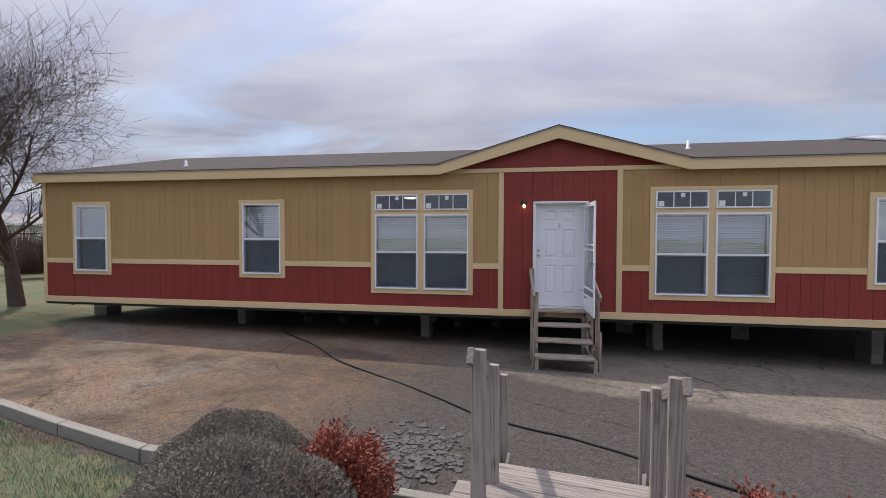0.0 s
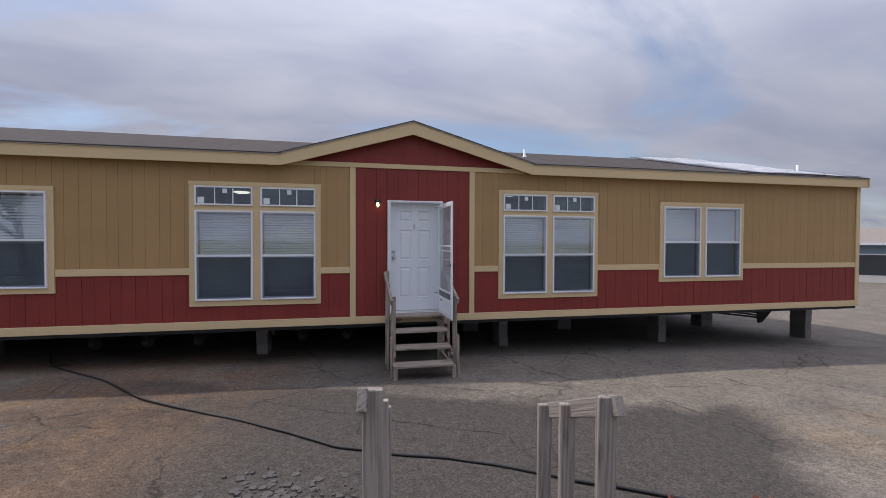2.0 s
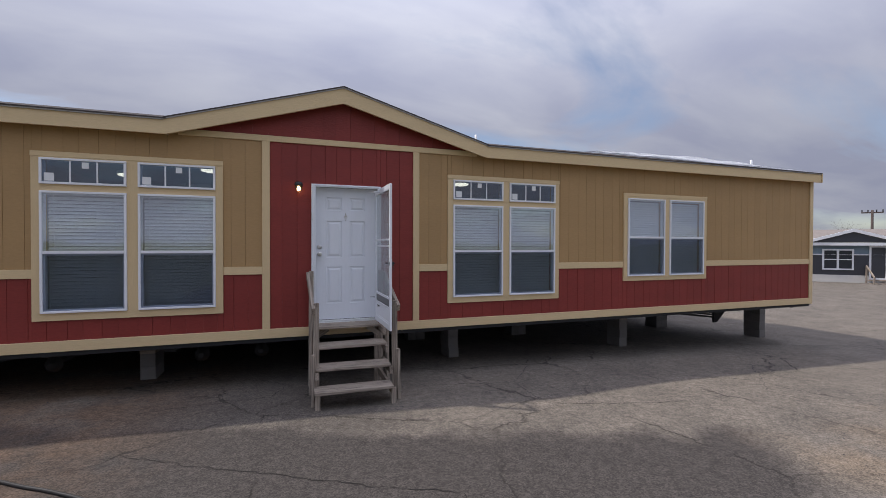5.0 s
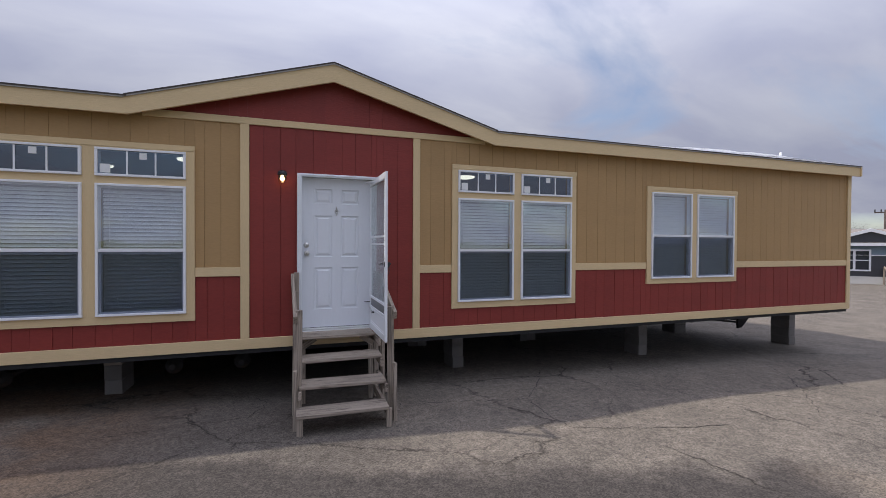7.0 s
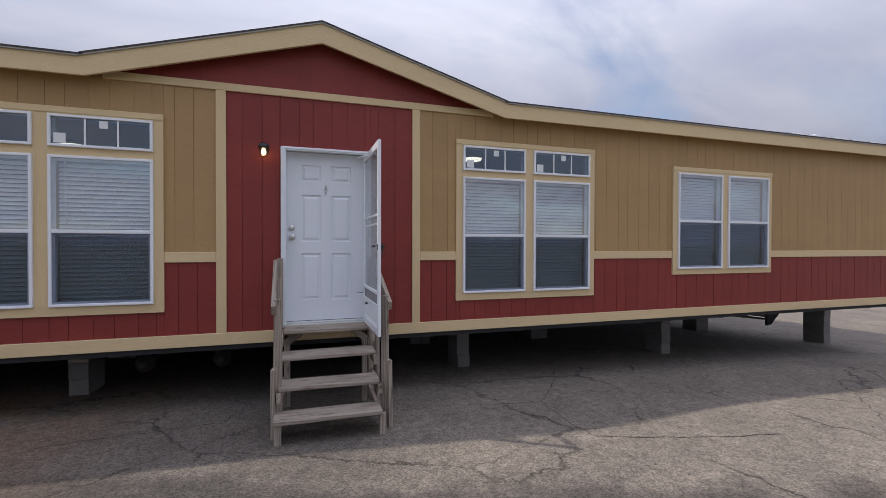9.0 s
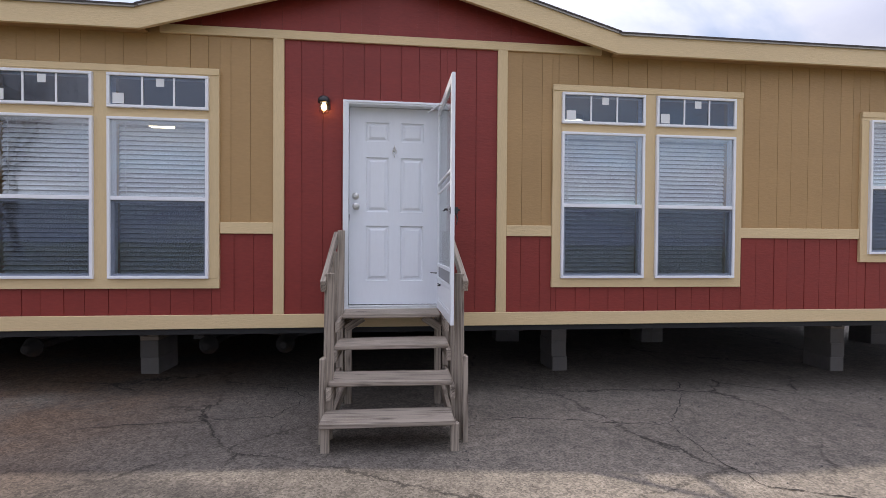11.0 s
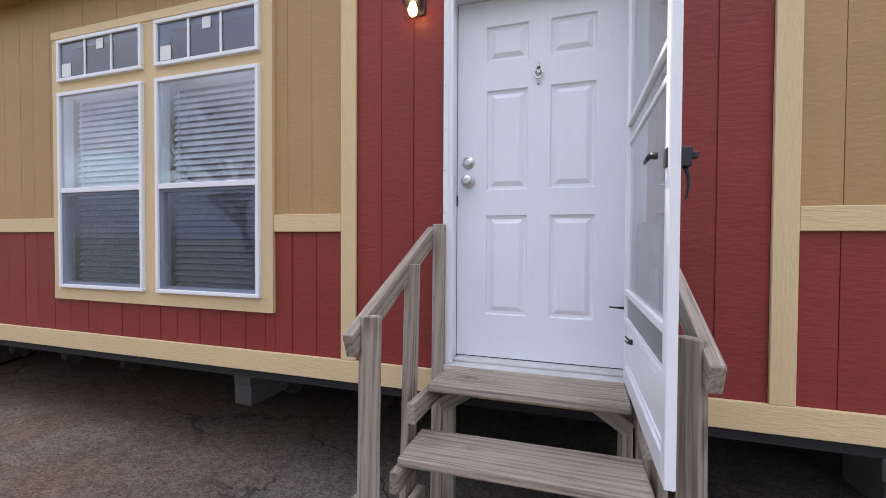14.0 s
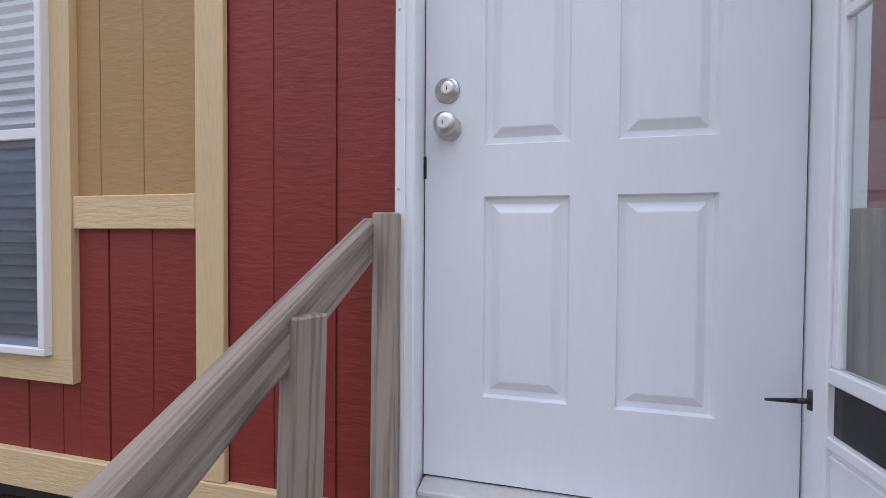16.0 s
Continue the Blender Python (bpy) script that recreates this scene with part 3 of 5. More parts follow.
part("side_trim", boxes((RIGHT - 0.001, RIGHT + 0.02, WALL_Y + 0.092, BACK, FLOOR_Z, TRIM_TOP)), CREAM, home)
part("side_trim", boxes((LEFT - 0.02, LEFT + 0.001, WALL_Y + 0.002, BACK, FLOOR_Z, TRIM_TOP)), CREAM, home)
# added panel, keeps daylight from the rear out so the underside goes dark
part("rear_light_block", boxes((LEFT + 0.02, 3.6, BACK - 0.02, BACK + 0.06, -0.45, 0.60)), BELLY, home, "dark panel added at the rear to block light")
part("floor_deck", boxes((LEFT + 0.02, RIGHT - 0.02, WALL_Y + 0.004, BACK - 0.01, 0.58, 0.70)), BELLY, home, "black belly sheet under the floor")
part("inner_ceiling", boxes((LEFT + 0.13, RIGHT - 0.13, WALL_Y + 0.14, BACK - 0.02, 3.12, 3.16)), INTERIOR, home)
part("inner_wall", boxes((LEFT + 0.13, RIGHT - 0.13, 11.9, 12.0, 0.70, 3.12)), INTERIOR, home)
for x in (-7.2, -3.6, 4.9):
    part("partition", boxes((x - 0.05, x + 0.05, WALL_Y + 0.14, 11.9, 0.70, 3.12)), INTERIOR, home)


# roof
def plate(quads, t, mat, name, label=""):
    """Sloping roof slabs: each given by its upper corners, t thick."""
    bm = bmesh.new()
    for q in quads:
        a = [bm.verts.new(p) for p in q]
        c = [bm.verts.new((p[0], p[1], p[2] - t)) for p in q]
        bm.faces.new(a)
        bm.faces.new(c[::-1])
        for i in range(len(a)):
            j = (i + 1) % len(a)
            bm.faces.new((a[j], a[i], c[i], c[j]))
    bmesh.ops.recalc_face_normals(bm, faces=bm.faces[:])
    return part(name, bm, mat, home, label)


OVER = 0.06
rl, rr = LEFT - OVER, RIGHT + OVER
ey = EAVE_Y - 0.02
my, mz = 8.24, EAVE1 + 0.012 + SLOPE * (8.24 - EAVE_Y)
for q in ([(rl, ey, EAVE1 + 0.012), (NOTCH_L, ey, EAVE1 + 0.012), (NOTCH_L, RIDGE_Y, RIDGE_Z + 0.012), (rl, RIDGE_Y, RIDGE_Z + 0.012)],
          [(NOTCH_R, ey, EAVE1 + 0.012), (rr, ey, EAVE1 + 0.012), (rr, RIDGE_Y, RIDGE_Z + 0.012), (NOTCH_R, RIDGE_Y, RIDGE_Z + 0.012)],
          [(NOTCH_L, my, mz), (NOTCH_R, my, mz), (NOTCH_R, RIDGE_Y, RIDGE_Z + 0.012), (NOTCH_L, RIDGE_Y, RIDGE_Z + 0.012)],
          [(rl, RIDGE_Y, RIDGE_Z + 0.012), (rr, RIDGE_Y, RIDGE_Z + 0.012), (rr, BACK + 0.3, EAVE1), (rl, BACK + 0.3, EAVE1)]):
    plate([q], 0.016, SHINGLE, "roof", "dark brown asphalt shingle roof")
meet_y = EAVE_Y + (APEX_Z - EAVE1) / SLOPE
gl, gr = NOTCH_L - 0.03, NOTCH_R + 0.03
plate([[(gl, ey, EAVE1 + 0.02), (APEX_X, ey, APEX_Z + 0.02), (APEX_X, meet_y, APEX_Z + 0.02), (gl, ey + 0.08, EAVE1 + 0.02)],
       [(APEX_X, ey, APEX_Z + 0.02), (gr, ey, EAVE1 + 0.02), (gr, ey + 0.08, EAVE1 + 0.02), (APEX_X, meet_y, APEX_Z + 0.02)]], 0.016, SHINGLE, "gable_roof", "dark brown shingles over the entry gable")
# fascia, with the gable's boards rising from the notches
F0, F1 = EAVE_Y, EAVE_Y + 0.03
drop = EAVE1 - EAVE0
part("fascia", prism([(rl, EAVE0), (NOTCH_L, EAVE0), (NOTCH_L, EAVE1), (rl, EAVE1)], F0, F1), CREAM, home, "cream fascia board")
part("fascia", prism([(NOTCH_R, EAVE0), (rr, EAVE0), (rr, EAVE1), (NOTCH_R, EAVE1)], F0, F1), CREAM, home, "cream fascia board")
part("gable_fascia", prism([(NOTCH_L + 0.001, EAVE0), (APEX_X, APEX_Z - drop - 0.03), (APEX_X, APEX_Z), (NOTCH_L + 0.001, EAVE1)], F0 - 0.003, F1), CREAM, home, "cream sloping fascia board")
part("gable_fascia", prism([(APEX_X, APEX_Z - drop - 0.03), (NOTCH_R - 0.001, EAVE0), (NOTCH_R - 0.001, EAVE1), (APEX_X, APEX_Z)], F0 - 0.003, F1), CREAM, home, "cream sloping fascia board")
part("drip_edge", boxes((rl, gl, F0 - 0.016, F0 - 0.002, EAVE1 - 0.018, EAVE1 + 0.004), (gr, rr, F0 - 0.016, F0 - 0.002, EAVE1 - 0.018, EAVE1 + 0.004)), DRIP, home, "thin grey metal drip edge")
part("gable_drip_edge", prism([(gl, EAVE1 - 0.012), (APEX_X, APEX_Z - 0.012), (gr, EAVE1 - 0.012), (gr, EAVE1 + 0.008), (APEX_X, APEX_Z + 0.008), (gl, EAVE1 + 0.008)], F0 - 0.016, F0 - 0.005), DRIP, home, "thin grey metal drip edge")
part("soffit", boxes((rl, NOTCH_L, F1, WALL_Y + 0.02, EAVE0 + 0.025, EAVE0 + 0.04), (NOTCH_R, rr, F1, WALL_Y + 0.02, EAVE0 + 0.025, EAVE0 + 0.04)), TAN, home, "tan soffit")
for s in (-1, 1):
    xe = rl if s < 0 else rr
    bm = bmesh.new()
    a = [(xe, ey, EAVE0), (xe, ey, EAVE1), (xe, RIDGE_Y, RIDGE_Z), (xe, BACK + 0.3, EAVE1 - 0.01), (xe, BACK + 0.3, EAVE0), (xe, RIDGE_Y, RIDGE_Z - 0.19)]
    va = [bm.verts.new(p) for p in a]
    vb = [bm.verts.new((p[0] - s * 0.03, p[1], p[2])) for p in a]
    for k in ((0, 1, 2, 5), (5, 2, 3, 4)):
        bm.faces.new([va[i] for i in k])
        bm.faces.new([vb[i] for i in k][::-1])
    for i, j in ((0, 1), (1, 2), (2, 3), (3, 4), (4, 5), (5, 0)):
        bm.faces.new((va[j], va[i], vb[i], vb[j]))
    bmesh.ops.recalc_face_normals(bm, faces=bm.faces[:])
    part("rake_board", bm, CREAM, home, "cream rake board")
    x2 = LEFT + 0.002 if s < 0 else RIGHT - 0.002
    bm = bmesh.new()
    tri = [(x2, WALL_Y + 0.13, 3.36), (x2, BACK, 3.36), (x2, RIDGE_Y, RIDGE_Z - 0.06)]
    va = [bm.verts.new(p) for p in tri]
    vb = [bm.verts.new((p[0] - s * 0.1, p[1], p[2])) for p in tri]
    bm.faces.new(va); bm.faces.new(vb[::-1])
    for i in range(3):
        j = (i + 1) % 3
        bm.faces.new((va[j], va[i], vb[i], vb[j]))
    bmesh.ops.recalc_face_normals(bm, faces=bm.faces[:])
    part("end_gable", bm, TAN, home)


def roof_z(y):
    return EAVE1 + 0.012 + SLOPE * (y - EAVE_Y)


# roof vents
for x, y, h in ((-7.6, 8.95, 0.13), (3.75, 10.2, 0.17), (10.5, 9.15, 0.16)):
    bm = lathe([(0.07, -0.05), (0.055, 0.0), (0.03, 0.03), (0.026, h), (0.020, h + 0.004)], 14)
    v = part("vent_pipe", bm, VINYL, home, "white plumbing vent pipe")
    v.matrix_basis = pose(x, y, roof_z(y))


# ---- windows ----
rng = random.Random(4)
slat_cache = {}


def slat_mesh(length):
    key = round(length, 3)
    if key not in slat_cache:
        bm = bmesh.new()
        prof = [(-0.0125, 0.0), (-0.0055, 0.0040), (0.0055, 0.0040), (0.0125, 0.0)]
        for dz in (0.0,):
            a = [bm.verts.new((-length / 2, y, z)) for y, z in prof]
            c = [bm.verts.new((length / 2, y, z)) for y, z in prof]
            for i in range(3):
                bm.faces.new((a[i], a[i + 1], c[i + 1], c[i]))
            a2 = [bm.verts.new((-length / 2, y, z - 0.0008)) for y, z in prof]
            c2 = [bm.verts.new((length / 2, y, z - 0.0008)) for y, z in prof]
            for i in range(3):
                bm.faces.new((a2[i + 1], a2[i], c2[i], c2[i + 1]))
        slat_cache[key] = mesh_of(bm, "slat", BLIND)
    return slat_cache[key]


def frame_ring(x0, x1, z0, z1, w, y0, y1, wb=None):
    wb = wb or w
    bm = boxes((x0, x1, y0, y1, z0, z0 + wb), (x0, x1, y0, y1, z1 - w, z1), (x0, x0 + w, y0, y1, z0 + wb, z1 - w), (x1 - w, x1, y0, y1, z0 + wb, z1 - w))
    return bm


def build_window(w, closed):
    x0, x1, z0, z1, kind = w
    us = units(w)
    u0, u1, w0, w1 = us[0][0], us[-1][1], us[0][2], us[-1][3]
    win = part("window", boxes((x0, x1, WALL_Y - 0.024, WALL_Y + 0.010, z0, w0)), CREAM, home, "white vinyl window in cream casing, blinds drawn")
    rows = [(x0, x1, w1, z1, CREAM), (x0, u0, w0, w1, CREAM_V), (u1, x1, w0, w1, CREAM_V)]
    if kind != "single":
        rows.append((us[0][1], us[1][0], w0, w1, CREAM_V))
    if kind == "transom":
        rows += [(u[0], u[1], us[0][3], us[-1][2], CREAM) for u in us[:2]]
    for a, c, r, s, mt in rows:
        part("casing_board", boxes((a + 0.0005, c - 0.0005, WALL_Y - 0.024, WALL_Y + 0.010, r + 0.0005, s - 0.0005)), mt, win)
    # raised head casing
    part("head_casing", bevel(boxes((x0 - 0.004, x1 + 0.004, WALL_Y - 0.031, WALL_Y - 0.0245, z1 - 0.058, z1 + 0.002)), 0.003), CREAM, win)
    for a, c, r, s, k in us:
        yo = WALL_Y - 0.050
        bm = frame_ring(a, c, r, s, 0.026, yo, WALL_Y + 0.05)
        bevel(bm, 0.003)
        part("window_frame", bm, VINYL, win, "white vinyl window frame")
        a1, c1, r1, s1 = a + 0.026, c - 0.026, r + 0.026, s - 0.026
        if k == "transom":
            pane = part("pane", boxes((a1, c1, WALL_Y - 0.034, WALL_Y - 0.030, r1, s1)), GLASS_T, win)
            pane.visible_shadow = False
            for f in (1 / 3, 2 / 3):
                xm = a1 + (c1 - a1) * f
                part("muntin", boxes((xm - 0.008, xm + 0.008, WALL_Y - 0.041, WALL_Y - 0.0345, r1, s1)), VINYL, win)
            part("window_label", boxes((a1 + 0.02, a1 + 0.115, WALL_Y - 0.0370, WALL_Y - 0.0350, r1 + 0.01, r1 + 0.105)), STICKER, win, "white paper label on the glass")
            xm = (a1 + c1) / 2
            part("window_label", boxes((xm - 0.02, xm + 0.05, WALL_Y - 0.0370, WALL_Y - 0.0350, s1 - 0.085, s1 - 0.012)), STICKER, win, "white paper label on the glass")
            continue
        zm = r + (s - r) * 0.5
        part("meeting_rail", bevel(boxes((a1, c1, WALL_Y - 0.044, WALL_Y + 0.03, zm - 0.020, zm + 0.016)), 0.003), VINYL, win)
        part("sash", frame_ring(a1, c1, r1, zm - 0.02, 0.020, WALL_Y - 0.028, WALL_Y + 0.03), VINYL, win, "white lower sash")
        p = part("pane", boxes((a1, c1, WALL_Y - 0.034, WALL_Y - 0.030, zm + 0.016, s1)), GLASS, win)
        p.visible_shadow = False
        p = part("pane", boxes((a1 + 0.020, c1 - 0.020, WALL_Y - 0.010, WALL_Y - 0.006, r1 + 0.020, zm - 0.040)), GLASS, win)
        p.visible_shadow = False
        p = part("fly_screen", boxes((a1, c1, WALL_Y - 0.036, WALL_Y - 0.0345, r1, zm - 0.02)), SCREEN, win, "dark fly screen over the lower sash")
        p.visible_shadow = False
        # blind
        yb = WALL_Y + 0.085
        part("blind_headrail", boxes((a1 - 0.01, c1 + 0.01, yb - 0.02, yb + 0.02, s1 - 0.01, s1 + 0.03)), BLIND, win, "white blind headrail")
        part("blind_bottom_rail", boxes((a1 + 0.012, c1 - 0.012, yb - 0.012, yb + 0.012, r1 - 0.012, r1 + 0.004)), BLIND, win)
        for xc in (a1 + 0.13, c1 - 0.13):
            bm = bmesh.new()
            tube(bm, (xc, yb - 0.014, r1 - 0.01), (xc, yb - 0.014, s1), 0.0012, 0.0012, 4)
            part("blind_cord", bm, BLIND, win)
        n = int((s1 - r1 - 0.03) / 0.0415)
        me = slat_mesh(c1 - a1 - 0.02)
        for i in range(n):
            z = r1 + 0.02 + i * (s1 - r1 - 0.03) / n
            tilt = closed + rng.uniform(-2.5, 2.5) + (4 if i > n * 0.55 else 0)
            o = shared("slat", me, win, pose((a1 + c1) / 2, yb, z, tilt, 0, rng.uniform(-0.15, 0.15)) @ Matrix.Diagonal((1, 1.95, 1, 1)))
        bm = bmesh.new()
        tube(bm, (a1 + 0.07, yb - 0.03, s1 - 0.01), (a1 + 0.075, yb - 0.028, zm + 0.05), 0.004, 0.004, 6)
        part("blind_wand", bm, BLIND, win)


for i, w in enumerate(WINDOWS):
    build_window(w, 47 if i in (2, 3) else 53)
for i, (x, y) in enumerate(((-1.15, 9.6), (-2.6, 10.6), (3.2, 9.7))):
    bm = lathe([(0.17, -0.05), (0.16, -0.07), (0.10, -0.085), (0.02, -0.09)], 24)
    o = part("ceiling_lamp", bm, CEIL_GLOW)
    o.matrix_world = pose(x, y, 3.117)
    part("canopy", lathe([(0.18, 0.0), (0.18, -0.048), (0.171, -0.049)], 24), CHROME, o)
    tagged(o, "round lit dome lamp on the room ceiling", "ceiling lamp", "ceiling lamps")

# ---- front door ----
dx0, dx1, dz0, dz1 = DOOR
sx0, sx1, sz0, sz1 = 0.380, 1.262, 0.792, 2.685
SLAB_Y = 8.145
def ring_part(x0, x1, z0, z1, wl, wr, wt, y0, y1):
    """A door frame's two jambs and head as one mitred mesh."""
    bm = bmesh.new()
    out = [(x0, z0), (x0, z1), (x1, z1), (x1, z0)]
    inn = [(x0 + wl, z0), (x0 + wl, z1 - wt), (x1 - wr, z1 - wt), (x1 - wr, z0)]
    v = {(k, i, j): bm.verts.new((p[0], y, p[1])) for k, y in enumerate((y0, y1)) for i, ring in enumerate((out, inn)) for j, p in enumerate(ring)}
    for j in range(3):
        for k in (0, 1):
            bm.faces.new((v[k, 0, j], v[k, 0, j + 1], v[k, 1, j + 1], v[k, 1, j]))
        for i in (0, 1):
            bm.faces.new((v[0, i, j], v[0, i, j + 1], v[1, i, j + 1], v[1, i, j]))
    for j in (0, 3):
        bm.faces.new((v[0, 0, j], v[0, 1, j], v[1, 1, j], v[1, 0, j]))
    bmesh.ops.recalc_face_normals(bm, faces=bm.faces[:])
    return bm


casing = part("door_casing", bevel(ring_part(dx0, dx1, dz0 + 0.03, dz1, sx0 - 0.004 - dx0, dx1 - sx1 - 0.004, dz1 - sz1 - 0.004, 8.062, 8.20), 0.003), ALU_W, home, "white metal door frame")
part("storm_jamb", bevel(ring_part(dx0 + 0.004, dx1 - 0.004, dz0 + 0.03, dz1 - 0.004, 0.052, 0.052, 0.040, 8.030, 8.061), 0.004), ALU_W, casing, "white storm door frame")
part("storm_flange", ring_part(dx0 + 0.024, dx1 - 0.024, dz0 + 0.03, dz1 - 0.016, 0.010, 0.010, 0.010, 8.022, 8.0295), ALU_W, casing)
bm = bmesh.new()
for k in range(9):
    z = dz0 + 0.16 + k * 0.22
    tube(bm, (dx0 + 0.015, 8.0305, z), (dx0 + 0.015, 8.0275, z), 0.004, 0.003, 8)
part("screw_heads", bm, STEEL, casing)
part("threshold", bevel(boxes((dx0 + 0.006, dx1 - 0.006, 7.995, 8.20, dz0 + 0.004, dz0 + 0.0295), (sx0 + 0.002, sx1 - 0.002, 8.075, 8.20, dz0 + 0.0295, dz0 + 0.046)), 0.004), SILLM, casing, "worn white metal threshold")
part("weather_strip", boxes((sx0 - 0.006, sx0 - 0.001, SLAB_Y + 0.006, SLAB_Y + 0.05, sz0 - 0.01, sz1 + 0.006), (sx1 + 0.001, sx1 + 0.006, SLAB_Y + 0.006, SLAB_Y + 0.05, sz0 - 0.01, sz1 + 0.006), (sx0, sx1, SLAB_Y + 0.006, SLAB_Y + 0.05, sz1, sz1 + 0.006), (sx0, sx1, SLAB_Y + 0.006, SLAB_Y + 0.05, sz0 - 0.012, sz0)), RUBBER, casing, "black weather strip")


def door_slab():
    """A slab with six raised-and-sunk panels pressed into its face."""
    bm = bmesh.new()
    panels = [(a, c, r, s) for a, c in ((0.540, 0.758), (0.870, 1.090)) for r, s in PANEL_Z]
    y = SLAB_Y
    for a, c, r, s in minus(sx0, sx1, sz0, sz1, panels):
        v = [bm.verts.new(p) for p in ((a, y, r), (c, y, r), (c, y, s), (a, y, s))]
        bm.faces.new(v)
    for a, c, r, s in panels:
        rings = []
        for d, dy in ((0, 0), (0.005, 0.013), (0.020, 0.014), (0.042, 0.002), (0.046, 0.001)):
            rings.append([bm.verts.new(p) for p in ((a + d, y + dy, r + d), (c - d, y + dy, r + d), (c - d, y + dy, s - d), (a + d, y + dy, s - d))])
        for p, q in zip(rings, rings[1:]):
            for i in range(4):
                j = (i + 1) % 4
                bm.faces.new((p[i], p[j], q[j], q[i]))
        bm.faces.new(rings[-1])
    bmesh.ops.remove_doubles(bm, verts=bm.verts[:], dist=0.0001)
    rim = [e for e in bm.edges if e.is_boundary]
    geo = bmesh.ops.extrude_edge_only(bm, edges=rim)["geom"]
    for v in geo:
        if isinstance(v, bmesh.types.BMVert):
            v.co.y += 0.044
    bmesh.ops.holes_fill(bm, edges=[e for e in bm.edges if e.is_boundary], sides=0)
    bmesh.ops.recalc_face_normals(bm, faces=bm.faces[:])
    return bm


PANEL_Z = [(1.020, 1.550), (1.684, 2.210), (2.360, 2.546)]
door = part("door", door_slab(), DOORW, home, "white six-panel front door, closed")


def turned(name, profile, x, z, mat, parent, label="", n=22):
    o = part(name, lathe(profile, n), mat, parent, label)
    o.matrix_basis = pose(x, SLAB_Y, z, 90)
    return o


turned("deadbolt", [(0.034, 0.0), (0.034, 0.006), (0.030, 0.010), (0.023, 0.012), (0.022, 0.020), (0.012, 0.021)], 0.441, 1.833, CHROME, door, "round nickel deadbolt")
turned("door_knob", [(0.034, 0.0), (0.033, 0.006), (0.016, 0.010), (0.014, 0.030), (0.026, 0.038), (0.031, 0.052), (0.028, 0.064), (0.014, 0.067)], 0.446, 1.732, CHROME, door, "round nickel door knob")
for z in (1.8335, 1.7325):
    o = part("keyway", boxes((-0.001, 0.001, -0.005, 0.005, 0, 0.001)), BLACKM, door)
    o.matrix_basis = pose(0.443, SLAB_Y - (0.0213 if z > 1.8 else 0.0673), z, 90)
# knocker with a viewer
turned("viewer", [(0.017, 0.0), (0.017, 0.005), (0.009, 0.008), (0.008, 0.011)], 0.810, 2.280, CHROME, door, "nickel door viewer")
bm = bmesh.new()
pts = [Vector((0.810 + 0.021 * math.sin(a), SLAB_Y - 0.012 - 0.004 * math.cos(a), 2.267 - 0.024 * math.cos(a))) for a in [k * math.tau / 14 for k in range(15)]]
for p, q in zip(pts, pts[1:]):
    tube(bm, p, q, 0.0042, 0.0042, 6, False)
for z0, z1, r0, r1 in ((2.297, 2.330, 0.011, 0.003), (2.234, 2.212, 0.009, 0.003)):
    tube(bm, (0.810, SLAB_Y - 0.006, z0), (0.810, SLAB_Y - 0.006, z1), r0, r1, 8)
part("knocker", bm, CHROME, door, "small nickel door knocker")
part("strike_plate", boxes((sx0 - 0.004, sx0 + 0.004, SLAB_Y - 0.003, SLAB_Y + 0.001, 1.60, 1.66)), BLACKM, door)

# ---- storm door ----
storm = thing("storm_door", "white aluminium storm door standing open, glass above a kick panel", "storm door", m=pose(1.232, 8.020, 0.778, 0, 0, 91.4))
SW, SH = 0.925, 1.868


def sbox(name, x0, x1, z0, z1, mat, label="", y0=-0.014, y1=0.014, soft=0.003, parent=None):
    bm = boxes((-x1, -x0, y0, y1, z0, z1))
    if soft:
        bevel(bm, soft)
    return part(name, bm, mat, parent or storm, label)


sbox("hinge_stile", 0.0, 0.042, 0, SH, ALU_W)
sbox("latch_stile", SW - 0.050, SW, 0, SH, ALU_W)
sbox("top_rail", 0.043, SW - 0.051, SH - 0.070, SH, ALU_W)
sbox("bottom_rail", 0.043, SW - 0.051, 0.0, 0.075, ALU_W)
sbox("kick_rail", 0.043, SW - 0.051, 0.270, 0.2935, ALU_W)
sbox("screen_rail", 0.043, SW - 0.051, 0.392, 0.422, ALU_W)
sbox("middle_rail", 0.043, SW - 0.051, 1.148, 1.172, ALU_W)
sbox("kick_panel", 0.043, SW - 0.051, 0.0755, 0.2695, ALU_W, "white ribbed kick panel", -0.005, 0.005, 0)
for z in (0.090, 0.250):
    sbox("panel_bead", 0.046, SW - 0.054, z, z + 0.008, ALU_W, "", -0.010, 0.010, 0.002)
for z0, z1 in ((0.4225, 1.1475), (1.1725, SH - 0.0705)):
    o = sbox("pane", 0.043, SW - 0.051, z0, z1, STORM, "clear storm glass", -0.002, 0.002, 0)
    o.visible_shadow = False
sbox("inner_frame", 0.043, 0.058, 0.423, 1.147, ALU_W, "", -0.008, 0.008, 0.002)
sbox("inner_frame", SW - 0.066, SW - 0.051, 0.423, 1.147, ALU_W, "", -0.008, 0.008, 0.002)
sbox("inner_frame", 0.0585, SW - 0.067, 1.066, 1.086, ALU_W, "", -0.008, 0.008, 0.002)
o = sbox("screen_gap", 0.043, SW - 0.051, 0.294, 0.3915, MESH_D, "dark fly screen strip", -0.001, 0.001, 0)
o.visible_shadow = False
for z in (0.30, 0.95, 1.6):
    bm = bmesh.new()
    tube(bm, (0.004, 0.0, z), (0.004, 0.0, z + 0.07), 0.007, 0.007, 8)
    part("hinge", bm, STEEL, storm)
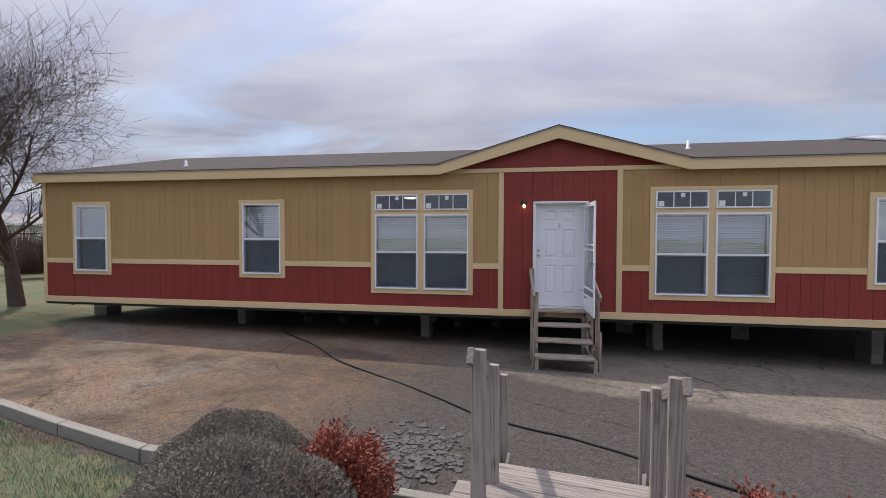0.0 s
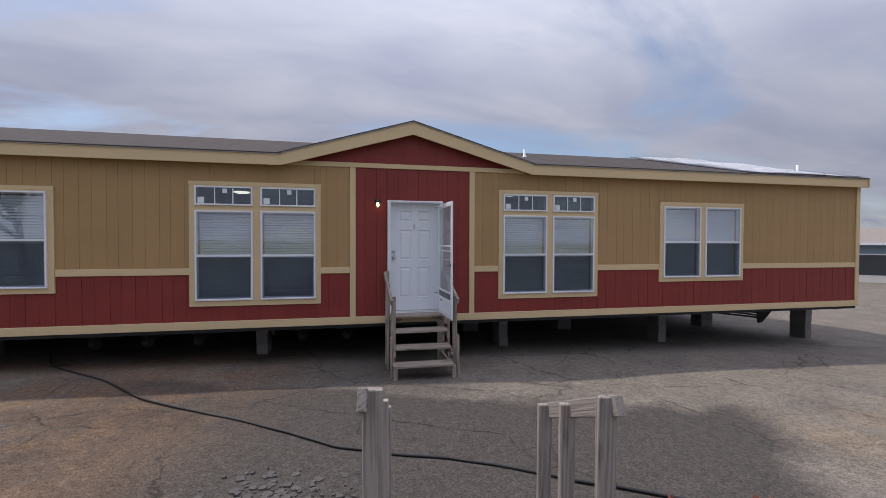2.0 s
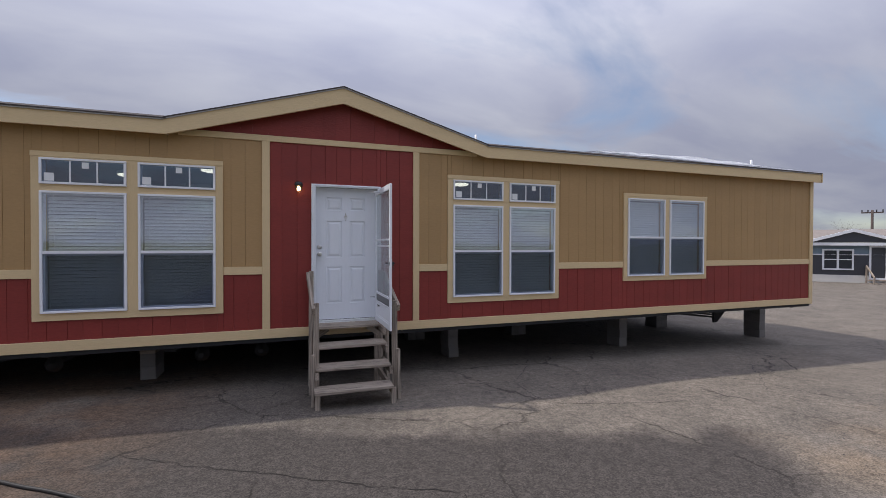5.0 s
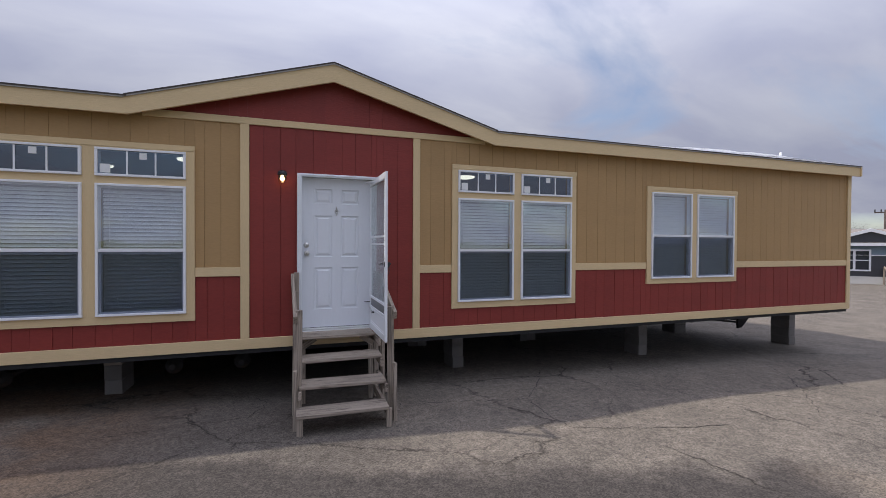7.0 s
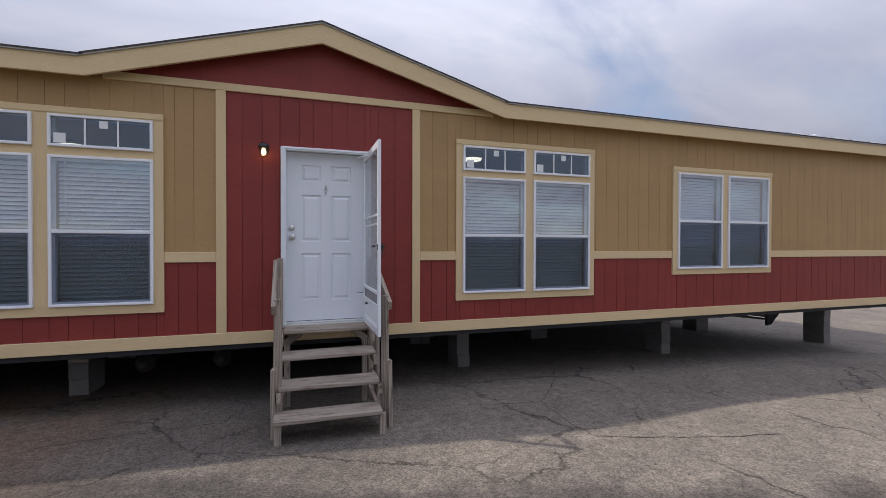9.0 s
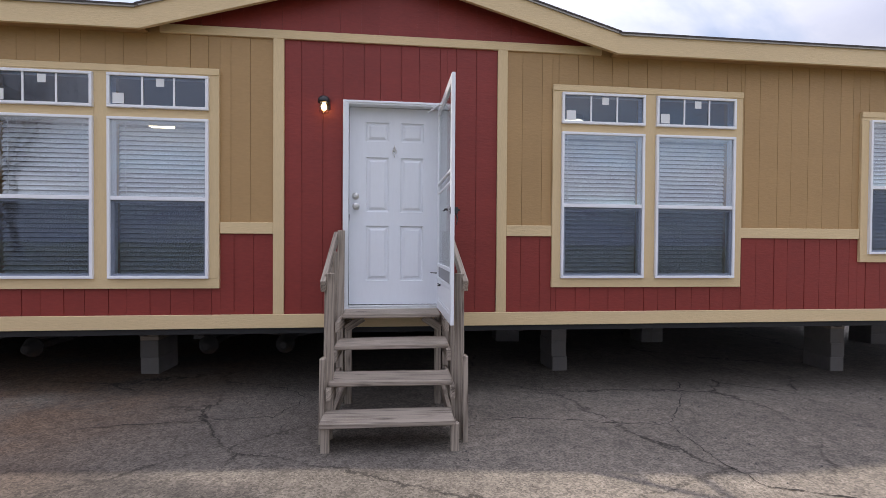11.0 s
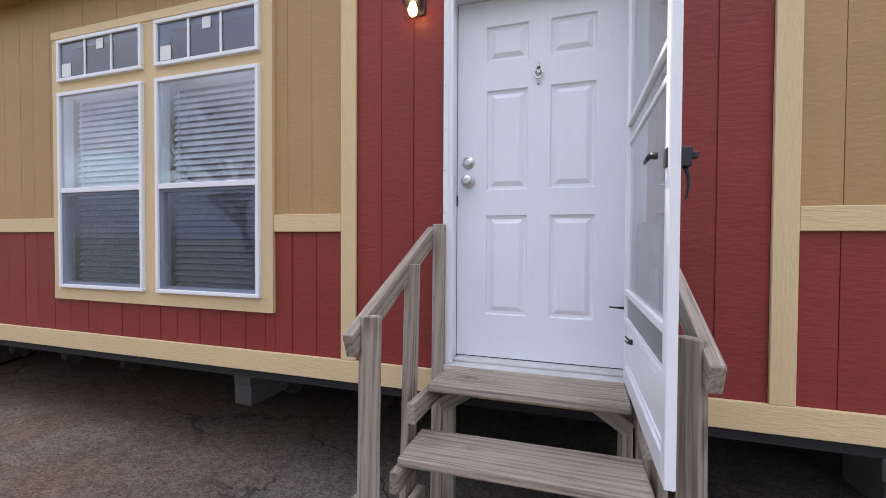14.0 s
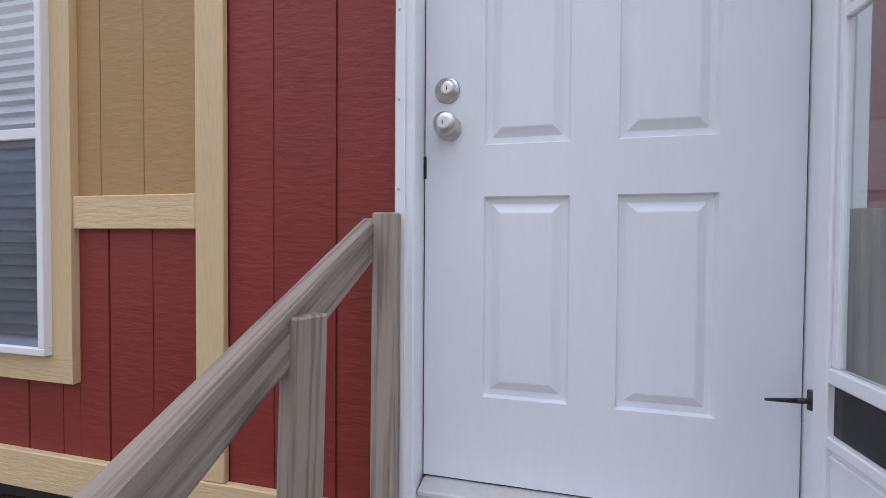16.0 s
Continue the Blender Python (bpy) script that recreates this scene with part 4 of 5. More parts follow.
# latch: outer pull with curved lever, inner lever
latch = sbox("latch", SW - 0.046, SW - 0.012, 0.828, 0.878, BLACKM, "black storm door latch", -0.042, 0.019)
sbox("thumb_button", SW - 0.038, SW - 0.020, 0.848, 0.866, BLACKM, "", -0.058, -0.0425, 0.003, latch)
bm = bmesh.new()
hook = [(-0.028, 0.832), (-0.033, 0.818), (-0.037, 0.803), (-0.038, 0.788), (-0.037, 0.773), (-0.034, 0.758), (-0.030, 0.746)]
loops = []
for k, (hy, hz) in enumerate(hook):
    (y0, h0), (y1, h1) = hook[max(0, k - 1)], hook[min(len(hook) - 1, k + 1)]
    along = Vector((0, y1 - y0, h1 - h0)).normalized()
    side, rad = Vector((0, -along.z, along.y)), 0.0078 - 0.0007 * k
    loops.append([bm.verts.new(Vector((-SW + 0.030, hy, hz)) + Vector((1, 0, 0)) * rad * math.cos(a * math.tau / 10) + side * rad * 0.8 * math.sin(a * math.tau / 10)) for a in range(10)])
for la, lb in zip(loops, loops[1:]):
    for a in range(10):
        bm.faces.new((la[a], la[(a + 1) % 10], lb[(a + 1) % 10], lb[a])).smooth = True
bm.faces.new(loops[-1]); bm.faces.new(loops[0][::-1])
bmesh.ops.recalc_face_normals(bm, faces=bm.faces[:])
part("pull_handle", bm, BLACKM, latch, "black curved pull handle")
bm = bmesh.new()
tube(bm, (-SW + 0.030, 0.036, 0.860), (-SW + 0.030, 0.054, 0.860), 0.010, 0.008, 8)
tube(bm, (-SW + 0.030, 0.054, 0.861), (-SW + 0.085, 0.058, 0.852), 0.007, 0.005, 8)
part("inner_lever", bm, BLACKM, latch, "black inner lever")
# closer bracket, clip and top closer
bm = bmesh.new()
tube(bm, (-0.30, 0.014, 0.240), (-0.30, 0.028, 0.240), 0.012, 0.010, 8)
tube(bm, (-0.30, 0.026, 0.246), (-0.25, 0.034, 0.250), 0.005, 0.004, 6)
tube(bm, (-0.30, 0.026, 0.234), (-0.25, 0.034, 0.232), 0.005, 0.004, 6)
part("closer_clip", bm, BLACKM, storm, "small forked closer bracket")
bm = bmesh.new()
tube(bm, (-0.30, 0.020, SH - 0.035), (-0.10, 0.080, SH - 0.030), 0.011, 0.011, 10)
tube(bm, (-0.10, 0.080, SH - 0.030), (0.000, 0.110, SH - 0.028), 0.004, 0.004, 8)
part("top_closer", bm, ALU_W, storm, "white tube closer at the head")
bm = bmesh.new()
tube(bm, (1.262, 8.09, 1.098), (1.222, 8.085, 1.098), 0.006, 0.006, 8)
tube(bm, (1.222, 8.085, 1.098), (1.155, 8.060, 1.104), 0.006, 0.003, 8)
tube(bm, (1.256, 8.09, 1.080), (1.256, 8.09, 1.120), 0.011, 0.011, 8)
part("closer_pin", bm, BLACKM, casing, "black closer bracket on the jamb")

# ---- porch lamp ----
lamp = thing("porch_lamp", "black wall lantern with a clear glass jar, bulb lit", "wall lamp", m=pose(0.162, 8.10, 2.655))
part("back_plate", bevel(boxes((-0.045, 0.045, -0.018, 0.0, -0.02, 0.085)), 0.006), BLACKM, lamp)
o = part("cap", lathe([(0.052, 0.0), (0.056, 0.012), (0.052, 0.040), (0.034, 0.058), (0.010, 0.062)], 20), BLACKM, lamp, "black domed cap")
o.matrix_basis = pose(0, -0.075, 0.02)
part("arm", boxes((-0.012, 0.012, -0.075, -0.018, 0.045, 0.065)), BLACKM, lamp)
o = part("jar", lathe([(0.030, -0.095), (0.044, -0.085), (0.046, -0.02), (0.046, 0.018)], 20), JAR, lamp, "clear glass jar")
o.matrix_basis = pose(0, -0.075, 0.02)
o.visible_shadow = False
o = part("bulb", lathe([(0.008, -0.070), (0.022, -0.058), (0.027, -0.038), (0.018, -0.012), (0.013, 0.010)], 16), BULB, lamp, "lit warm bulb")
o.matrix_basis = pose(0, -0.075, 0.02)

# ---- entry steps ----
steps = thing("entry_steps", "weathered grey timber entry steps with side rails, below the front door", "steps")
T = 0.038
TREADS = [(0.325, 1.257, 6.912, 7.165, 0.152), (0.356, 1.264, 7.130, 7.405, 0.365), (0.354, 1.268, 7.412, 7.687, 0.571), (0.376, 1.224, 7.690, 7.945, 0.772)]
for k, (a, c, y0, y1, z) in enumerate(TREADS):
    o = part("tread", plank(c - a, y1 - y0, T, 0.006), WOOD, steps, "weathered plank tread")
    o.matrix_basis = pose((a + c) / 2, (y0 + y1) / 2, z - T / 2, 0.4 * (-1) ** k, 0.3 * (-1) ** (k // 2), (0.5, -0.7, 0.3, -0.2)[k])
o = part("landing_board", plank(0.860, 0.044, T, 0.006), WOOD, steps)
o.matrix_basis = pose(0.795, 7.970, 0.772 - T / 2)
gz = ground_z(0.8, 7.4)
# for each side: inward sign, posts' places along the stair, the rail's two ends
SIDES = [(-1, (0.354, 0.318, 0.318), (0.318, 0.279)), (1, (1.319, 1.306, 1.304), (1.358, 1.343))]
for s, (xa, xb, xc), (r0, r1) in SIDES:
    stick("post", (xa + 0.010 * s, 7.180, gz - 0.03), (xa, 7.190, 1.158), T, 0.070, WOOD, steps)
    stick("post", (xb + 0.012 * s, 7.610, gz - 0.03), (xb, 7.655, 1.310), T, 0.072, WOOD, steps)
    stick("post", (xc, 8.000, gz - 0.03), (xc - 0.008 * s, 8.0, 1.500), T, 0.062, WOOD, steps)
    stick("rail", (r0, 7.112, 1.068), (r1, 8.025, 1.448), T, 0.088, WOOD, steps)
    stick("stake", (xa + s * 0.040, 7.125, gz - 0.02), (xa + s * 0.038, 7.145, 0.545), T, 0.082, WOOD, steps)
    # cleats under the treads, short front leg, braces under the landing
    xi = xb - s * 0.042
    for k, (a, c, y0, y1, z) in enumerate(TREADS[1:]):
        front, back = ((y0 - 0.035, 7.66), (y0 - 0.045, 7.69), (7.535, 7.955))[k]
        stick("cleat", (xi, front, z - T - 0.046), (xi, back, z - T - 0.046), T, 0.088, WOOD, steps)
    stick("short_leg", (xi, 6.965, gz - 0.03), (xi, 6.965, 0.112), T, 0.060, WOOD, steps)
    stick("back_leg", (xi - s * 0.040, 7.955, gz - 0.03), (xi - s * 0.040, 7.955, 0.730), T, 0.062, WOOD, steps)
    stick("brace", (xi - s * 0.026, 7.865, 0.610), (xi - s * 0.180, 7.865, 0.712), T, 0.070, WOOD, steps)
    stick("lower_tie", (xi, 7.05, 0.055), (xi, 7.95, 0.055), T, 0.086, WOOD, steps)

# ---- piers, chassis, axles ----


def block_mesh():
    bm = boxes((-0.097, 0.097, -0.2, 0.2, 0, 0.19))
    return mesh_of(bevel(bm, 0.005), "concrete_block", BLOCK)


BLOCK_ME = block_mesh()
BEAM_Z = 0.44
PIERS = [(-10.28, 9.40, 2), (-6.36, 9.38, 1), (-1.90, 9.21, 1), (2.85, 9.33, 1), (6.71, 9.33, 1), (10.88, 9.30, 1)]
PIERS += [(x + dx, y, 2) for x, dx in ((-9.75, 0), (-5.9, 0.2), (-1.8, -0.4), (2.4, 0.3), (5.6, -0.3), (9.6, 0.2)) for y in (11.3, 13.2, 15.4)]
for x, y, wide in PIERS:
    g = ground_z(x, y)
    p = thing("block_pier", "stacked grey concrete block pier under the home's steel frame", "pier", "piers under the home", m=pose(x, y, g, 0, 0, rng.uniform(-2, 2)))
    n = max(1, int((BEAM_Z - g) / 0.195))
    for k in range(n):
        for i in range(wide):
            shared("concrete_block", BLOCK_ME, p, pose((i - (wide - 1) / 2) * 0.2 + rng.uniform(-0.006, 0.006), rng.uniform(-0.008, 0.008), k * 0.1905, 0, 0, rng.uniform(-1.5, 1.5)))
    rest = BEAM_Z - g - n * 0.1905
    if rest > 0.01:
        o = part("timber_cap", bevel(boxes((-0.1 * wide, 0.1 * wide, -0.2, 0.2, n * 0.1905, BEAM_Z - g - 0.001)), 0.003), WOOD, p, "timber packing on the blocks")
frame_ob = thing("steel_chassis", "dark steel chassis beams and outriggers under the home", "chassis")
for y in (9.3, 11.3, 13.2, 15.5):
    part("beam", boxes((LEFT + 0.15, RIGHT - 0.04, y - 0.06, y + 0.06, BEAM_Z, BEAM_Z + 0.012), (LEFT + 0.15, RIGHT - 0.04, y - 0.005, y + 0.005, BEAM_Z + 0.012, 0.568), (LEFT + 0.15, RIGHT - 0.04, y - 0.06, y + 0.06, 0.568, 0.579)), CHASSIS, frame_ob)
cross = mesh_of(boxes((-0.03, 0.03, 8.20, 15.9, 0.50, 0.578)), "outrigger", CHASSIS)
for k in range(18):
    shared("outrigger", cross, frame_ob, pose(LEFT + 0.6 + k * 1.2, 0, 0))
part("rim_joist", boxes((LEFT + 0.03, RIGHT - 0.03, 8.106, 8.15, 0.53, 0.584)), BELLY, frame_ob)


def build_axle():
    ax = thing("trailer_axle", "black trailer axle with leaf springs and bare hubs", "axle", "axles under the home")
    bm = bmesh.new()
    tube(bm, (0, 8.75, 0.29), (0, 11.35, 0.29), 0.038, 0.038, 10)
    part("axle_tube", bm, CHASSIS, ax)
    for y in (9.05, 11.2):
        bm = bmesh.new()
        for k in range(5):
            L2 = 0.36 - k * 0.06
            box(bm, -L2, L2, y - 0.025, y + 0.025, 0.345 - k * 0.009, 0.352 - k * 0.009)
        box(bm, -0.38, -0.33, y - 0.03, y + 0.03, 0.35, 0.44)
        box(bm, 0.33, 0.38, y - 0.03, y + 0.03, 0.35, 0.44)
        part("leaf_spring", bm, CHASSIS, ax)
    for y, s in ((8.74, -1), (11.36, 1)):
        o = part("hub", lathe([(0.10, 0.0), (0.10, 0.02), (0.055, 0.03), (0.05, 0.10), (0.03, 0.115)], 16), CHASSIS, ax)
        o.matrix_basis = pose(0, y, 0.29, 90 if s < 0 else -90)
    return ax


axle = build_axle()
axle.location.x = -4.45
for x in (-3.66, -2.87, -1.15, -0.36):
    copy_thing(axle, pose(x, 0, 0))
hitch = thing("tow_hitch", "dark steel tow hitch frame hanging beneath the home's end", "hitch")
for p, q in (((8.7, 9.75, 0.30), (10.2, 9.85, 0.10)), ((8.7, 9.95, 0.22), (10.2, 9.85, 0.04)), ((8.7, 10.3, 0.34), (10.2, 9.9, 0.16))):
    stick("bar", p, q, 0.03, 0.045, CHASSIS, hitch, wear=0.002)
part("coupler", prism([(10.12, 0.44), (10.85, 0.44), (10.30, -0.08), (10.18, -0.10)], 9.82, 9.87), CHASSIS, hitch)
stick("drop_leg", (8.72, 9.95, 0.15), (8.72, 9.95, 0.58), 0.05, 0.05, CHASSIS, hitch, wear=0.002)

# added board that closes the crawl space at the back and darkens it
tagged(part("skirting", boxes((LEFT + 0.05, RIGHT - 0.9, 15.92, 15.96, -0.9, 0.575)), BELLY), "dark board added behind to keep light out of the crawl space", "skirting", kind="structure")

# white sheet along the roof's east rake
bm = bmesh.new()
rows = []
for i in range(25):
    y = 8.0 + i * (RIDGE_Y - 8.0) / 24
    row = []
    for j in range(7):
        x = rr - 3.10 + j * 0.522
        h = 0.02 + 0.13 * math.sin(math.pi * min(1, j / 5.0)) * (0.6 + 0.6 * noise.noise((x * 2, y * 1.6, 3))) * min(1, (i + 1) / 6)
        row.append(bm.verts.new((x, y, roof_z(y) + max(0.006, h))))
    rows.append(row)
for a, c in zip(rows, rows[1:]):
    for j in range(6):
        bm.faces.new((a[j], a[j + 1], c[j + 1], c[j])).smooth = True
bmesh.ops.solidify(bm, geom=bm.faces[:], thickness=0.004)
tagged(part("plastic_sheet", bm, SHEET), "white plastic sheeting laid along the roof edge", "sheeting")

# ---- timber deck and stair where the walk begins ----
DECK = pose(0.325, 2.25, 0, 0, 0, -8.0)
deck = thing("timber_deck", "weathered grey timber deck with short railed steps down to the asphalt", "deck", m=DECK)
dz = 0.50
deck_board = mesh_of(plank(1.25, 0.138, 0.036, 0.005), "deck_plank", DECKW)
for k in range(24):
    shared("deck_plank", deck_board, deck, pose(-0.12 + rng.uniform(-0.012, 0.012), 0.231 - 0.143 * k, dz - 0.018 + rng.uniform(-0.002, 0.002), 0, 0, rng.uniform(-0.3, 0.3)))
step_board = mesh_of(plank(1.05, 0.138, 0.036, 0.005), "step_plank", DECKW)
for y, z in ((0.374, dz - 0.018), (0.516, dz - 0.020), (0.70, dz * 0.55), (0.843, dz * 0.55)):
    shared("step_plank", step_board, deck, pose(-0.03 + rng.uniform(-0.006, 0.006), y, z, 0, 0, rng.uniform(-0.3, 0.3)))
gd = ground_z(0.3, 2.5)
for x in (-0.68, -0.11, 0.46):
    stick("joist", (x, -3.1, dz - 0.115), (x, 0.29, dz - 0.115), 0.038, 0.15, DECKW, deck)
    for y in (-3.0, -1.5, 0.1):
        stick("leg", (x, y, gd - 0.05), (x, y, dz - 0.19), 0.088, 0.088, DECKW, deck)
POSTS = [(-1, [(-0.524, -0.086, 1.45), (-0.527, 0.335, 1.25), (-0.534, 0.753, 1.059)]), (1, [(0.445, 0.022, 1.361), (0.437, 0.46, 1.163), (0.418, 0.782, 1.038)])]
for s, tops in POSTS:
    for x, y, z in tops:
        stick("post", (x, y, gd - 0.05), (x + 0.004 * s, y, z), 0.038, 0.080, DECKW, deck, 0, 0.004)
    (xa, ya, za), (xb, yb, zb) = tops[0], tops[2]
    stick("rail", (xa + s * 0.039, ya - 0.050, za - 0.024), (xb + s * 0.039, yb + 0.045, zb - 0.058), T, 0.088, DECKW, deck)
    xs = (xa + xb) / 2 - s * 0.045
    stick("stringer", (xs, 0.31, dz - 0.095), (xs, 0.60, dz - 0.095), T, 0.11, DECKW, deck)
    stick("stringer", (xs, 0.61, dz * 0.55 - 0.08), (xs, 0.93, dz * 0.55 - 0.08), T, 0.10, DECKW, deck)
    stick("leg", (xs, 0.88, gd - 0.06), (xs, 0.88, dz * 0.55 - 0.125), T, 0.06, DECKW, deck)
    for x in ((-0.567, -0.476) if s < 0 else (0.397, 0.452)):
        stick("cleat", (x - 0.012, 0.600, 0.36), (x + 0.010, 0.690, 0.515), 0.026, 0.060, DECKW, deck)

# ---- kerb, lawn, shrubs ----
KERB = [(-7.6, 4.20), (-5.4, 3.63), (-4.2, 3.32), (-3.07, 3.06), (-1.9, 2.95), (-0.86, 2.87), (-0.42, 2.84)]
for p, q in zip(KERB, KERB[1:]):
    g0, g1 = ground_z(*p), ground_z(*q)
    k = thing("kerb_timber", "weathered pale kerb timber between lawn and asphalt", "kerb", "kerb timbers")
    stick("timber", (p[0] + 0.006, p[1], g0 + 0.035), (q[0] - 0.006, q[1], g1 + 0.035), 0.09, 0.17, KERBM, k, wear=0.006)
KERB_R = [(0.98, 2.78), (3.2, 2.55), (6.0, 2.3)]
for p, q in zip(KERB_R, KERB_R[1:]):
    g0, g1 = ground_z(*p), ground_z(*q)
    k = thing("kerb_timber", "weathered pale kerb timber between lawn and asphalt", "kerb", "kerb timbers")
    stick("timber", (p[0] + 0.006, p[1], g0 + 0.02), (q[0] - 0.006, q[1], g1 + 0.02), 0.09, 0.14, KERBM, k, wear=0.006)


def blades(n, area, h, mat, seed):
    r = random.Random(seed)
    verts, faces = [], []
    while len(faces) < n:
        x, y = r.uniform(area[0], area[1]), r.uniform(area[2], area[3])
        if y > 2.96 - 0.235 * (x + 3.0) or (-0.52 < x < 1.15 and y > -1):
            continue
        z = ground_z(x, y)
        a, ln, w = r.uniform(0, math.tau), h * r.uniform(0.5, 1.3), r.uniform(0.0015, 0.003)
        tx, ty = ln * 0.6 * r.uniform(-1, 1), ln * 0.6 * r.uniform(-1, 1)
        b = len(verts)
        verts += [(x - w * math.cos(a), y - w * math.sin(a), z - 0.004), (x + w * math.cos(a), y + w * math.sin(a), z - 0.004), (x + tx, y + ty, z + ln)]
        faces.append((b, b + 1, b + 2))
    me = bpy.data.meshes.new("grass")
    me.from_pydata(verts, [], faces)
    me.materials.append(mat)
    return tagged(new("grass", me), "short dry winter grass beside the kerb", "grass", kind="stuff")


blades(60000, (-6.5, -0.5, 0.2, 3.9), 0.045, GRASSM, 7)


def leaf_cloud(name, mat, n, spot, size, seed, narrow=0.35, flat=0.2):
    """Many small pointed leaves; spot(r) gives a place and the way outwards."""
    r = random.Random(seed)
    verts, faces = [], []
    for _ in range(n):
        p, d = spot(r)
        d = (d + Vector((r.gauss(0, 0.5), r.gauss(0, 0.5), r.gauss(0, 0.5)))).normalized()
        u = d.orthogonal().normalized()
        u.rotate(Matrix.Rotation(r.uniform(0, math.tau), 3, d))
        s = size * r.uniform(0.6, 1.4)
        w = d.cross(u) * s * flat
        b = len(verts)
        verts += [tuple(p), tuple(p + d * s * 0.5 + u * s * narrow * 0.5 + w), tuple(p + d * s), tuple(p + d * s * 0.5 - u * s * narrow * 0.5 + w)]
        faces.append((b, b + 1, b + 2, b + 3))
    me = bpy.data.meshes.new(name)
    me.from_pydata(verts, [], faces)
    me.materials.append(mat)
    return me


def build_hedge(x, y, rad, h, seed, label):
    g = ground_z(x, y)
    t = thing("clipped_shrub", label, "shrub", m=pose(x, y, g))

    def spot(r):
        a, c = r.uniform(0, math.tau), r.random()
        up = 1 - c * 0.98
        k = math.sqrt(max(0, 1 - up * up))
        bumps = 1 + 0.10 * noise.noise((math.cos(a) * k * 2.2 + seed, math.sin(a) * k * 2.2, up * 2.2))
        d = Vector((k * math.cos(a), k * math.sin(a), up))
        depth = 1 - 0.13 * r.random() ** 2
        return Vector((d.x * rad, d.y * rad, max(0.02, d.z * h))) * bumps * depth, d
    o = new("foliage", leaf_cloud("foliage", HEDGE, 95000, spot, 0.021, seed, 0.28))
    o.parent = t
    # solid near-black core: the shade behind the leaves, put into its colour
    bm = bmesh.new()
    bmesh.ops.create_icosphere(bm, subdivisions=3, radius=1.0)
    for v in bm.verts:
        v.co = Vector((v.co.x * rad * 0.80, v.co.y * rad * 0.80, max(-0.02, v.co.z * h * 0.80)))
    part("shade_core", bm, SHADEW, t)
    bm = bmesh.new()
    for k in range(6):
        a = k * 1.05
        tube(bm, (0.03 * math.cos(a), 0.03 * math.sin(a), -0.03), (rad * 0.5 * math.cos(a), rad * 0.5 * math.sin(a), h * 0.5), 0.014, 0.006, 6)
    part("stems", bm, TWIG, t)


build_hedge(-1.44, 1.84, 0.76, 0.78, 3, "rounded clipped grey-green shrub in winter leaf")
build_hedge(-1.88, 2.52, 0.62, 0.66, 9, "low rounded clipped shrub behind a larger one")


def build_red_bush(x, y, rad, h, seed):
    g = ground_z(x, y)
    t = thing("red_shrub", "bushy shrub with rust red winter leaves, by the deck", "shrub", "red shrubs", m=pose(x, y, g))
    r = random.Random(seed)
    canes = []
    bm = bmesh.new()
    for k in range(34):
        a, lean = r.uniform(0, math.tau), r.random() ** 0.7
        base = Vector((0.09 * math.cos(a), 0.09 * math.sin(a), -0.02))
        tip = Vector((rad * lean * math.cos(a), rad * lean * math.sin(a), h * r.uniform(0.62, 1.05) * (1 - 0.25 * lean)))
        m1 = base.lerp(tip, 0.5) + Vector((0, 0, 0.08))
        tube(bm, base, m1, 0.006, 0.004, 5)
        tube(bm, m1, tip, 0.004, 0.002, 5)
        canes.append((m1, tip))
    part("canes", bm, TWIG, t)

    def spot(r2):
        m1, tip = canes[r2.randrange(len(canes))]
        f = r2.random() ** 0.6
        p = m1.lerp(tip, f) + Vector((r2.gauss(0, 0.035), r2.gauss(0, 0.035), r2.gauss(0, 0.03)))
        return p, Vector((p.x, p.y, 0.35)).normalized()
    o = new("leaves", leaf_cloud("leaves", REDLEAF, 12000, spot, 0.034, seed, 0.36))
    o.parent = t


build_red_bush(-1.10, 2.33, 0.34, 0.76, 5)
build_red_bush(1.10, 1.96, 0.33, 0.80, 6)
build_red_bush(1.46, 2.02, 0.28, 0.74, 8)


# ---- trees ----
def tree_mesh(seed, height, spread, levels):
    """Trunk with limbs, and twigs: two meshes of tapered branches."""
    r = random.Random(seed)
    trunk, crown = bmesh.new(), bmesh.new()

    def grow(p, d, length, rad, level):
        n = 4 if level < 3 else 3
        q = p
        bm = trunk if level < 2 else crown
        sides = (12, 8, 6, 4, 3, 3, 3)[level]
        for k in range(n):
            d = (d + Vector((r.gauss(0, 0.085), r.gauss(0, 0.085), r.gauss(0, 0.05) + 0.045))).normalized()
            e = q + d * (length / n)
            r0, r1 = rad * (1 - 0.6 * k / n), rad * (1 - 0.6 * (k + 1) / n)
            tube(bm, q, e, r0, r1, sides, False)
            q = e
            if level < levels and (k > 0 or level > 0):
                for _ in range((2, 1, 2, 2, 1, 1)[level] if k < n - 1 else (4, 3, 2, 2, 2, 2)[level]):
                    side = d.orthogonal().normalized()
                    side.rotate(Matrix.Rotation(r.uniform(0, math.tau), 3, d))
                    nd = (d * r.uniform(0.55, 0.9) + side * spread * r.uniform(0.5, 1.0) + Vector((0, 0, 0.16))).normalized()
                    grow(q, nd, length * (r.uniform(0.85, 1.1) if level == 0 else r.uniform(0.55, 0.78)), max(0.0042, r1 * r.uniform(0.5, 0.72)), level + 1)

    bmesh.ops.create_circle(trunk, radius=0.01, segments=3)
    grow(Vector((0, 0, -0.1)), Vector((0.06, 0, 1)).normalized(), height * 0.30, height * 0.022, 0)
    return mesh_of(trunk, "trunk", BARK), mesh_of(crown, "crown", BARK)


